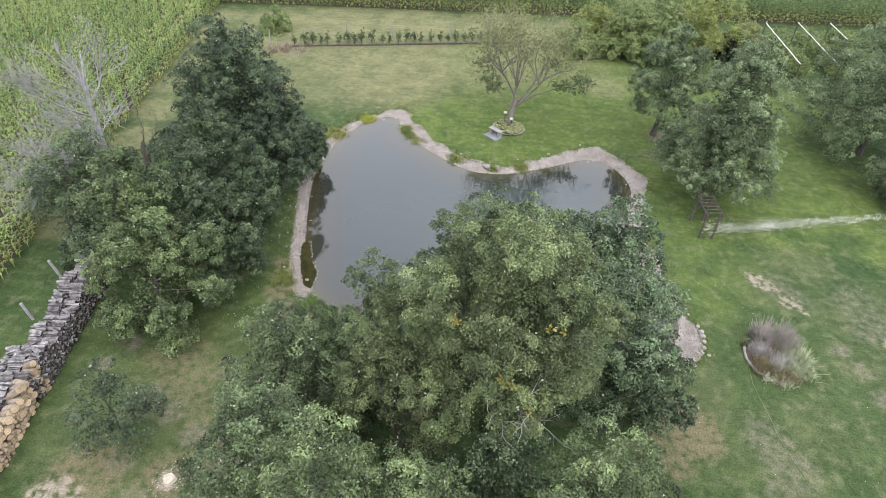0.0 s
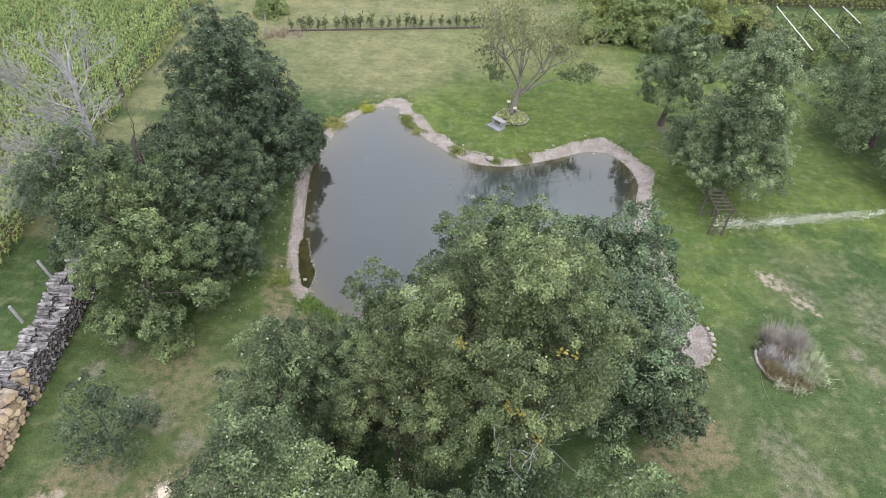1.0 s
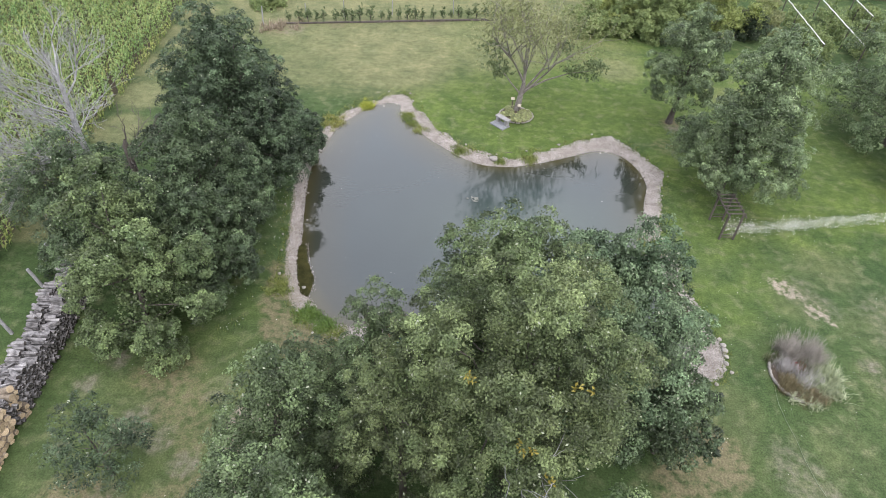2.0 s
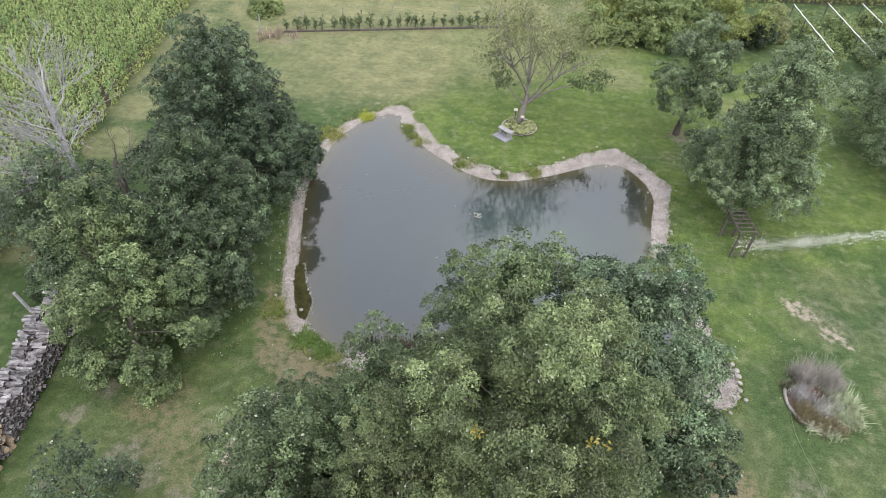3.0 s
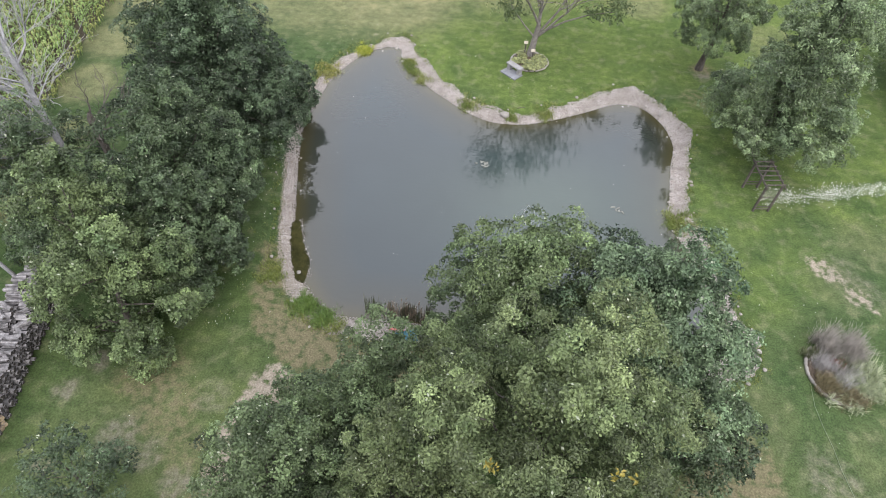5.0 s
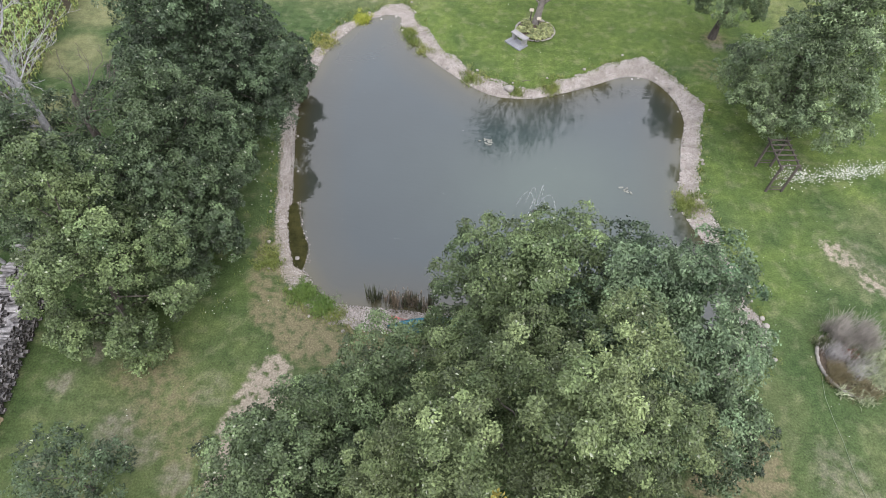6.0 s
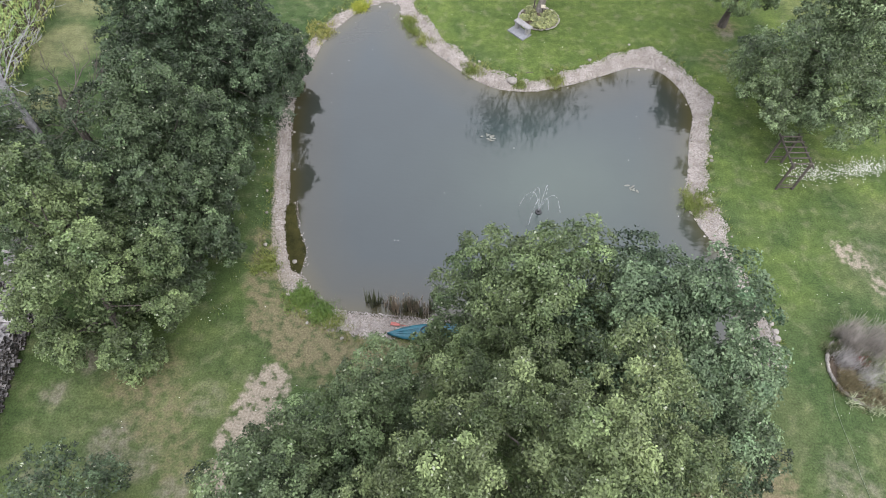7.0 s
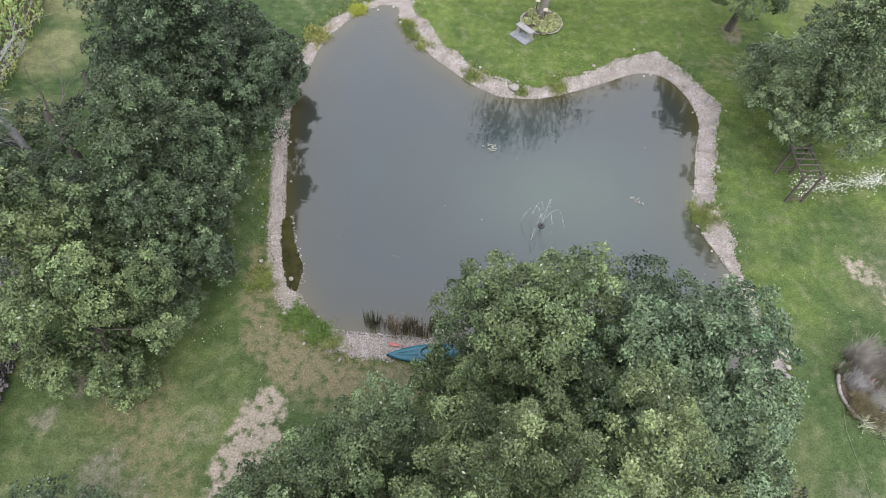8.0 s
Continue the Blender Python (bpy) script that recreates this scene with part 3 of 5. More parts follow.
# the south-west corner is thinly strewn, with plants and dry grass between
keep &= (cx > -7.4) | (cy > 29.3) | (rng.random(len(cx)) < 0.22 + 0.1 * (cy - 25).clip(0, 4)) & (ds < 0.75 + 0.35 * ripple(cx, cy, 2.6))
line_x = np.interp(cy, [26.6, 27.3, 28.6, 29.8], [-7.5, -7.6, -8.25, -8.6])
keep |= (cy > 26.5) & (cy < 29.8) & (np.abs(cx - line_x) < 0.12) & (rng.random(len(cx)) < 0.1)
cx, cy = cx[keep], cy[keep]
v, f, size = pebbles(len(cx), rng, 0.018, 0.038)
rest = ground_z(cx, cy)
# a thin line of stones just clear of the water along the south-west shallows
spit = (ds[keep] < 0) & (cx < -7)
v += np.stack([cx, cy, np.where(spit, WATER_Z, rest) + 0.012], -1)[:, None]
whole("gravel", mesh_np("gravel", v.reshape(-1, 3), f), M_PEBBLE, "pale grey and tan gravel bank round the pond", "gravel", kind="stuff")

# a weedy shelf just clear of the water between the bank and the line of stones
u, w = np.meshgrid(np.linspace(25.9, 29.9, 60), np.linspace(0, 1, 16), indexing="ij")
inner, outer = np.interp(u, [25.9, 27.7, 29.9], [-8.05, -8.7, -9.15]), np.interp(u, [25.9, 26.6, 27.3, 28.6, 29.9], [-7.65, -7.5, -7.6, -8.2, -8.65])
sx = inner + (outer - inner) * w + 0.06 * ripple(u, w, 3.0)
swell = np.sqrt(np.sin(np.pi * w).clip(0, 1)) * smooth01(25.9, 26.4, u) * (1 - smooth01(29.2, 29.9, u))
sz = WATER_Z - 0.03 + 0.085 * swell + 0.022 * ripple(sx, u, 7.0) * swell
i, j = np.meshgrid(np.arange(15), np.arange(59))
quads = np.stack([j * 16 + i, j * 16 + i + 1, (j + 1) * 16 + i + 1, (j + 1) * 16 + i], -1).reshape(-1, 4)[:, ::-1]
whole("weed_mat", mesh_np("weed_mat", np.stack([sx, u, sz], -1).reshape(-1, 3), quads, True), M_OOZE, "dark olive mat of wet weed at the water's edge", "weed", kind="stuff")


# ---- trees ----
def leaves(at, out, count, length, rng, wide=0.36, cup=0.16, up_turn=0.55):
    """Folded leaves sprayed from twig tips. Returns places and quads."""
    n = len(at)
    up = np.array([0, 0, 1.0])
    face = unit(out[:, None] * 0.8 + up * up_turn + rng.standard_normal((n, count, 3)) * 0.27)
    d = unit(unit(np.cross(face, rng.standard_normal((n, count, 3)))) + out[:, None] * 0.45 + rng.standard_normal((n, count, 3)) * 0.15)
    s = unit(np.cross(d, face))
    nor = np.cross(s, d)
    size = length * rng.uniform(0.65, 1.25, (n, count, 1))
    p = at[:, None] + rng.standard_normal((n, count, 3)) * length * 0.35
    v = np.stack([p, p + d * size * 0.5 + s * size * wide + nor * size * cup, p + d * size - nor * size * 0.12, p + d * size * 0.5 - s * size * wide + nor * size * cup], 2)
    return v.reshape(-1, 3), np.arange(n * count * 4).reshape(-1, 4)


def profile(kind, t):
    if kind == "cone":
        return np.minimum(1, t / 0.16 + 0.25) * (1 - t) ** 0.75 * 1.12 + 0.08
    if kind == "egg":
        return np.minimum(1, t / 0.3 + 0.45) * (1 - t ** 1.7).clip(0.02, 1) ** 0.7
    upper, lower = ((t - 0.3) / 0.7).clip(0, 1), ((0.3 - t) / 0.42).clip(0, 1)
    return (1 - upper ** 1.8).clip(0.05, 1) ** 0.72 * (1 - lower ** 2).clip(0.15, 1) ** 0.5


def crown_masses(n, radius, low, high, kind, rng, squash=1.0, uneven=1.0):
    """Centres of the leaf masses of a crown, spread over its uneven outside, and their outward ways."""
    t = rng.random(4000) * 0.94
    t = t[rng.random(4000) < profile(kind, t) + 0.08][:1200]
    a = rng.uniform(0, 6.283, len(t))
    q = rng.uniform(0, 6.283, 3)
    lobes = 1 + uneven * (0.13 * np.sin(2 * a + q[0] + 3 * t) + 0.12 * np.sin(3 * a + q[1] - 6 * t) + 0.1 * np.sin(5 * a + q[2] + 9 * t))
    r = radius * profile(kind, t) * lobes * (0.9 - 0.42 * rng.random(len(t)) ** 1.7)
    c = np.stack([np.cos(a) * r, np.sin(a) * r * squash, low + (high - low) * t], 1)
    pick = [int(np.argmax(c[:, 2]))]
    gap = np.linalg.norm(c - c[pick[0]], axis=1)
    for _ in range(n - 1):
        k = int(np.argmax(gap * rng.uniform(0.75, 1, len(gap))))
        pick.append(k)
        gap = np.minimum(gap, np.linalg.norm(c - c[k], axis=1))
    c = c[pick]
    mid = np.array([0, 0, low + 0.4 * (high - low)])
    out = unit((c - mid) * np.array([1, 1, 0.8]))
    return c, out, np.median(np.sort(np.linalg.norm(c[:, None] - c[None], axis=2), 1)[:, 1:4])


def limbs(trunk_r, fork, ends, rng, lean=(0, 0), top=None, thin=0.012):
    """Trunk and boughs that lead to the leaf masses."""
    top = fork * 1.9 if top is None else top
    tz = np.linspace(0, top, 7)
    sway = rng.uniform(-0.12, 0.12, (7, 2)) * trunk_r * 4
    sway[0] = 0
    trunk = np.stack([lean[0] * tz / top + sway[:, 0], lean[1] * tz / top + sway[:, 1], tz - 0.1], 1)
    tr = trunk_r * (1 - 0.8 * (tz / top) ** 1.2)
    tr[0] *= 1.5
    lines = [(trunk, tr)]
    for e in ends:
        k = np.clip(0.35 + 0.6 * rng.random() * np.clip(e[2] / top, 0.3, 1), 0, 0.97)
        z0 = min(k * top, max(0.35 * fork, e[2] - 0.5))
        s = np.array([np.interp(z0, tz, trunk[:, 0]), np.interp(z0, tz, trunk[:, 1]), z0])
        u = np.linspace(0, 1, 5)[:, None]
        mid = s + (e - s) * u + np.array([0, 0, 1]) * (np.sin(u * np.pi) * 0.02 * np.linalg.norm(e - s))
        mid[1:-1] += rng.standard_normal((3, 3)) * 0.04 * np.linalg.norm(e - s)
        r0 = trunk_r * rng.uniform(0.15, 0.32)
        lines.append((mid, np.linspace(r0, thin, 5)))
    return lines


def sprays(at, w, rng, length, wide, plain):
    """Leaves that lie over one another like shingles on a rounded tuft. w: the way the tuft's skin faces."""
    g = rng.standard_normal
    face = unit(w + np.array([0, 0, 0.25]) + g(w.shape) * 0.42)
    d = unit(unit(np.cross(face, g(w.shape))) + w * 0.3)
    side = unit(np.cross(d, face))
    nor = np.cross(side, d)
    size = length * rng.uniform(0.65, 1.25, (len(at), 1))
    if plain:
        v = np.stack([at - side * size * wide, at + d * size * 0.2 + side * size * wide, at + d * size * 1.05], 1)
        return v.reshape(-1, 3)
    v = np.stack([at, at + d * size * 0.55 + side * size * wide + nor * size * 0.1, at + d * size - nor * size * 0.1, at + d * size * 0.5 - side * size * wide + nor * size * 0.1], 1)
    return v.reshape(-1, 3)


def leafy_tree(label, x, y, height, radius, low, leaf, seed, masses=46, tips=150, per=11, length=0.12, kind="round", trunk_r=0.17, crown_at=(0, 0), name="oak_tree", category="tree", squash=1.0, bark=None, wide=0.32, fork=None, core=1.0, plump=1.0, plain=False, uneven=1.0, tuft=0.26, share=0.36, loose=0.08):
    """A broadleaf tree: a tapered trunk with boughs that end in leaf masses, each made of many tufts of leaves with gaps between."""
    rng = np.random.default_rng(seed)
    top = thing(name, label, category, x, y, float(ground_z(x, y)))
    n = max(7, int(masses * share))
    c, out, gap = crown_masses(n, radius * 0.9, low, height - min(0.8, 0.16 * height), kind, rng, squash, uneven)
    c[:, :2] += np.asarray(crown_at) * ((c[:, 2:3] - low) / (height - low)).clip(0, 1) ** 0.8
    fork = fork or max(low, height * 0.2)
    v, f = tubes(limbs(trunk_r, fork, c - out * gap * 0.2, rng, crown_at, height * 0.7), 6)
    part("trunk", mesh_np("trunk", v, f, True), bark or M_BARK, top)
    rl = gap * rng.uniform(0.38, 0.58, n) * plump
    # tufts spread evenly over the open side of each mass
    k = np.arange(42)
    sz, sa = 1 - (2 * k + 1) / 42, k * 2.39996
    even = np.stack([np.cos(sa) * np.sqrt(1 - sz ** 2), np.sin(sa) * np.sqrt(1 - sz ** 2), sz], 1)
    tc, ways, rt, tone = [], [], [], []
    for i in range(n):
        a = rng.uniform(0, 6.283)
        e = unit(even @ np.array([[math.cos(a), -math.sin(a), 0], [math.sin(a), math.cos(a), 0], [0, 0, 1]]) + rng.normal(0, 0.16, (42, 3)))
        e = e[e @ unit(out[i] * 0.75 + np.array([0, 0, 0.65])) > rng.uniform(-0.5, 0.0, 42)]
        tc.append(c[i] + e * (rl[i] * rng.uniform(0.55, 1.2, len(e)))[:, None] * np.array([1, 1, 0.92]))
        ways.append(e)
        rt.append(rl[i] * tuft * rng.uniform(0.75, 1.3, len(e)))
        tone.append(rng.normal(1, 0.12) * (1 + rng.normal(0, 0.28, len(e))).clip(0.45, 1.7))
    tc, ways, rt, tone = (np.concatenate(q) for q in (tc, ways, rt, tone))
    each = max(14, int(masses * tips * per * 0.66 / len(tc)))
    w = unit(rng.standard_normal((len(tc), each, 3)) * 0.8 + ways[:, None] * 0.6 + np.array([0, 0, 0.55]))
    reach = rt[:, None] * (1 - 0.3 * rng.random((len(tc), each)) ** 2) * np.where(rng.random((len(tc), each)) < loose, 1.45, 1.0)
    at = tc[:, None] + w * reach[..., None] * np.array([1, 1, 0.85])
    tones = [np.repeat(tone, each)]
    sets = [sprays(at.reshape(-1, 3), w.reshape(-1, 3), rng, length, wide, plain)]
    # leaves farther in along the boughs
    deep = max(90, int(230 * (rl.mean() / 0.9) ** 2))
    g = unit(rng.standard_normal((n, deep, 3)))
    inner = [(c[:, None] - out[:, None] * gap * 0.12 + g * (rl[:, None] * rng.uniform(0.1, 0.55, (n, deep)))[..., None]).reshape(-1, 3)]
    if core:
        m = int(n * 300 * core)
        t = rng.random(m)
        a, r = rng.uniform(0, 6.283, m), radius * profile(kind, t) * 0.44 * np.sqrt(rng.random(m))
        p = np.stack([np.cos(a) * r, np.sin(a) * r * squash, low + (height - 1.2 - low) * t], 1)
        p[:, :2] += np.asarray(crown_at) * t[:, None] ** 0.8
        inner.append(p)
    inner = np.concatenate(inner)
    sets.append(sprays(inner, unit(rng.standard_normal(inner.shape)), rng, length * 1.3, wide * 1.25, plain))
    tones.append(np.ones(len(inner)))
    v, corners = np.concatenate(sets), 3 if plain else 4
    me = mesh_np("crown", v, np.arange(len(v)).reshape(-1, corners))
    layer = me.attributes.new("tone", "FLOAT", "POINT")
    layer.data.foreach_set("value", np.repeat(np.concatenate(tones), corners).astype(np.float32))
    part("crown", me, leaf, top)
    return top


# the group south of the pond
big_oak = leafy_tree("large oak tree with a broad light green crown", 1.4, 17.1, 12.0, 3.0, 5.7, M_OAK_LIGHT, 11, 62, 270, 9, trunk_r=0.24, wide=0.29, length=0.08, core=1.5, share=0.3, tuft=0.24)
leafy_tree("oak tree with a grey-green crown over the pond's south bank", 0.8, 22.2, 9.1, 2.95, 1.4, M_OAK_FAIR, 12, 60, 200, 9, wide=0.3, length=0.096, core=1.6, plump=1.08, uneven=0.35, share=0.36, crown_at=(0.0, 0.35))
leafy_tree("oak tree with a dark green crown beside the pond", 4.65, 21.6, 9.5, 3.2, 1.6, M_OAK_COOL, 13, 68, 180, 9, length=0.1, core=2.4, plump=1.12, uneven=0.3, share=0.38, crown_at=(0.0, 0.1))
leafy_tree("oak tree with a rounded light green crown amid the group", -1.8, 16.3, 9.9, 1.4, 4.0, M_OAK_LIGHT, 26, 26, 220, 9, wide=0.29, length=0.076, core=0.5)
leafy_tree("thin grey-green oak tree beside a bare patch", -5.4, 16.5, 8.8, 1.75, 1.6, M_OAK_MID, 14, 38, 180, 9, length=0.082, core=0.4)
leafy_tree("low dark oak tree at the west side of the group", -4.5, 17.9, 7.3, 1.5, 1.2, M_OAK_MID, 28, 30, 170, 9, length=0.085, core=0.8, trunk_r=0.12)
leafy_tree("slender oak tree with a dark grey-green crown", -3.0, 19.1, 8.2, 1.3, 1.6, M_OAK_MID, 19, 32, 180, 9, length=0.08, core=0.6, trunk_r=0.12)
leafy_tree("oak tree with a light yellow-green crown", -2.3, 11.5, 10.8, 1.6, 3.0, M_OAK_FAIR, 15, 30, 220, 9, wide=0.28, length=0.08, core=0.5)
leafy_tree("oak tree with a light green crown before a larger one", 3.8, 12.2, 10.0, 1.6, 3.0, M_OAK_FAIR, 16, 30, 220, 9, wide=0.28, length=0.08, core=0.5)
# added low tree; its dark leaf colour stands for shade inside the group
leafy_tree("added low oak, leaves coloured dark for the group's shaded inside", 1.3, 13.7, 7.4, 2.0, 1.0, M_OAK_DEEP, 36, 36, 150, 9, length=0.085, core=1.2, trunk_r=0.12)
leafy_tree("small oak tree with a light green crown among others", -0.5, 11.6, 9.8, 1.0, 4.0, M_OAK_FAIR, 27, 24, 190, 9, wide=0.28, length=0.08, core=0.5, trunk_r=0.13)
leafy_tree("oak tree at the near end of the group", -4.7, 13.2, 8.8, 1.75, 1.4, M_OAK_MID, 18, 32, 170, 9, length=0.082, core=0.4)
leafy_tree("small dark oak tree at the edge of the group", 7.15, 19.9, 5.3, 1.2, 0.6, M_OAK_DEEP, 17, 24, 110, 9, trunk_r=0.09, length=0.1, plain=True, crown_at=(0.2, -0.4), core=0.4)
# the row west of the pond
leafy_tree("tall dark green oak tree beside the pond", -13.4, 34.4, 10.2, 4.5, 0.6, M_OAK_DARK, 129, 110, 165, 9, kind="egg", plain=True, core=1.2, length=0.1, plump=1.05, uneven=0.3, share=0.5)
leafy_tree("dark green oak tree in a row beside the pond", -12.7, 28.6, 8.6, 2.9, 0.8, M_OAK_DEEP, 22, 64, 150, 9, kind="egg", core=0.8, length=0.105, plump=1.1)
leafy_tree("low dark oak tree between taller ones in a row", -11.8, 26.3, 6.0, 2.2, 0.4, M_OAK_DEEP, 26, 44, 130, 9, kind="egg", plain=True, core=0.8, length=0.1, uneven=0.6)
# added tree standing in for the tall oak's low boughs over the bank
leafy_tree("added low oak standing in for the tall oak's lower boughs", -11.1, 36.7, 4.6, 1.75, 0.1, M_OAK_DARK, 27, 40, 120, 9, kind="egg", plain=True, core=0.7, length=0.1, uneven=0.6, trunk_r=0.09)
leafy_tree("oak tree with a lighter green crown in a row", -13.0, 22.3, 8.6, 2.7, 0.4, M_OAK_FAIR, 23, 64, 150, 9, crown_at=(-1.2, 2.6), core=0.7, length=0.105, kind="egg")
leafy_tree("dark green bushy tree below a dead tree", -18.8, 28.3, 6.2, 2.5, 0.4, M_OAK_DEEP, 24, 44, 150, 9, plain=True, core=0.8, length=0.1)
leafy_tree("small thin oak tree in worn grass", -12.2, 16.8, 4.4, 1.35, 0.9, M_OAK_DARK, 25, 26, 46, 8, trunk_r=0.07, core=0.1, length=0.085, plain=True)
# the lawn east and north of the pond
leafy_tree("dark green tree in the lawn with bare soil round it", 11.75, 43.9, 7.9, 2.0, 2.3, M_OAK_EAST, 31, 44, 150, 9, crown_at=(0.35, 0.0), uneven=0.5, plain=True, length=0.1, core=0.8, wide=0.28)
leafy_tree("dense green oak tree beside a garden arbor", 13.3, 36.6, 10.0, 3.2, 1.5, M_OAK_EAST, 32, 110, 120, 9, kind="cone", crown_at=(0.5, 0.2), squash=0.9, plain=True, length=0.098, core=1.2, plump=1.15, uneven=0.6)
leafy_tree("dark green oak tree at the lawn's east side", 25.2, 43.2, 10.6, 4.7, 1.5, M_OAK_EAST, 33, 76, 130, 9, plain=True, length=0.105, core=1.0)
leafy_tree("low green tree at the lawn's far east edge", 25.5, 37.6, 4.6, 2.0, 0.6, M_OAK_MID, 34, 26, 90, 9, trunk_r=0.1, plain=True, length=0.11)
leafy_tree("tall green tree behind the vine rows", 32.5, 50.0, 8.0, 3.2, 1.0, M_OAK_MID, 35, 40, 70, 9, length=0.16, plain=True)


def branching(start, way, length, radius, depth, rng, lines, tips, spread=0.6, forks=(3, 4), lift=0.12, shrink=0.68, bend=0.1):
    """Boughs that fork again and again."""
    n = 5
    p = [np.array(start, float)]
    d = unit(np.array(way, float))
    for _ in range(n - 1):
        d = unit(d + rng.normal(0, bend, 3) + np.array([0, 0, lift * 0.3]))
        p.append(p[-1] + d * length / (n - 1))
    lines.append((np.array(p), np.linspace(radius, radius * 0.55, n)))
    if depth == 0:
        tips.append((p[-1], d))
        return
    for k in range(rng.integers(forks[0], forks[1] + 1)):
        at = p[-1] if k == 0 else p[rng.integers(1, n)]
        nd = unit(d + rng.normal(0, spread, 3) + np.array([0, 0, lift]))
        branching(at, nd, length * shrink * rng.uniform(0.75, 1.2), radius * 0.52, depth - 1, rng, lines, tips, spread, forks, lift, shrink, bend)


# bare boughs and a few yellowed sprays low in the large oak
rng = np.random.default_rng(53)
for k, (start, way) in enumerate((((0.1, -1.3, 6.6), (0.15, -1.0, 0.5)), ((0.0, -1.2, 6.4), (-0.4, -1.0, 0.6)), ((0.1, -1.1, 6.2), (0.6, -1.0, 0.4)))):
    lines, tips = [], []
    branching(start, way, 1.35, 0.03, 3, rng, lines, tips, 0.4, (2, 3), 0.1, 0.66, 0.14)
    part("bare_bough", mesh_np("bare_bough", *tubes([(p, np.maximum(r, 0.007)) for p, r in lines], 4), True), M_DEAD, big_oak)
for x, y, z in ((-0.2, -2.7, 8.7), (1.1, -1.5, 9.5), (-1.5, -1.6, 9.4), (0.5, -3.0, 8.0)):
    at = np.array([x, y, z]) + rng.normal(0, 0.11, (3, 3))
    v, f = leaves(at, unit(rng.standard_normal(at.shape) + [0, -0.5, 0.8]), 7, 0.11, rng, 0.25)
    part("yellow_spray", mesh_np("yellow_spray", v, f), M_YELLOW, big_oak, "yellowed autumn leaves")["kind"] = "stuff"


def dead_tree():
    """A leafless grey tree: a stout trunk that forks high up, and long wispy boughs."""
    rng = np.random.default_rng(51)
    x, y = -18.25, 29.5
    top = thing("dead_tree", "leafless dead tree with long wispy grey boughs", "tree", x, y, float(ground_z(x, y)))
    trunk = np.array([[0, 0, -0.1], [0.02, 0.05, 2.5], [-0.04, 0.1, 5.2], [0.03, 0.1, 6.9], [0.0, 0.15, 7.9], [-0.1, 0.2, 8.6]])
    part("trunk", mesh_np("trunk", *tubes([(trunk, np.array([0.2, 0.16, 0.13, 0.105, 0.06, 0.02]))], 9), True), M_DEAD, top)
    for k in range(30):
        t = k / 29
        z = 2.4 + 5.7 * t
        s = np.array([np.interp(z, trunk[:, 2], trunk[:, 0]), np.interp(z, trunk[:, 2], trunk[:, 1]), z])
        # the low boughs reach far to the west, the high ones rise all round
        a = rng.normal(3.2, 0.55) if t < 0.5 else (rng.uniform(1.6, 4.6) if k % 3 else rng.uniform(-1.2, 1.6))
        way = np.array([math.cos(a), math.sin(a) * 0.9, 0.08 + 1.7 * max(0, t - 0.35)])
        ln = rng.uniform(2.1, 2.8) if t < 0.5 else rng.uniform(1.3, 2.0)
        lines, tips = [], []
        branching(s, way, ln, 0.06 if k % 4 == 0 else 0.03, 4 - k % 2, rng, lines, tips, 0.33, (3, 4), 0.05, 0.62, 0.09)
        part("bough", mesh_np("bough", *tubes([(p, np.maximum(r, 0.0065)) for p, r in lines], 3), True), M_DEAD, top)


dead_tree()


def snag():
    """A broken trunk with a few bare crooked boughs at its head."""
    rng = np.random.default_rng(54)
    x, y = -16.0, 29.2
    top = thing("tree_snag", "broken dead trunk with bare crooked boughs", "tree", x, y, float(ground_z(x, y)))
    stem = np.array([[0, 0, -0.1], [0.05, 0, 1.5], [-0.02, 0.05, 3.4], [0.0, 0.0, 5.2], [0.04, 0.02, 5.5]])
    part("trunk", mesh_np("trunk", *tubes([(stem, np.array([0.2, 0.16, 0.15, 0.14, 0.05]))], 9), True), M_BARK, top)
    for way, ln in (((0.9, 0.5, 0.5), 1.0), ((0.7, 0.9, 0.7), 0.9), ((1.0, 0.0, 0.3), 0.9), ((0.3, 1.0, 0.6), 1.0), ((0.9, -0.6, 0.2), 0.7), ((0.2, 0.5, 1.0), 0.8)):
        lines, tips = [], []
        branching((0.0, 0.0, rng.uniform(4.4, 5.3)), way, ln * 1.2, 0.045, 3, rng, lines, tips, 0.4, (2, 3), 0.12, 0.7, 0.16)
        part("bough", mesh_np("bough", *tubes([(p, np.maximum(r, 0.008)) for p, r in lines], 4), True), M_BARK, top)


snag()


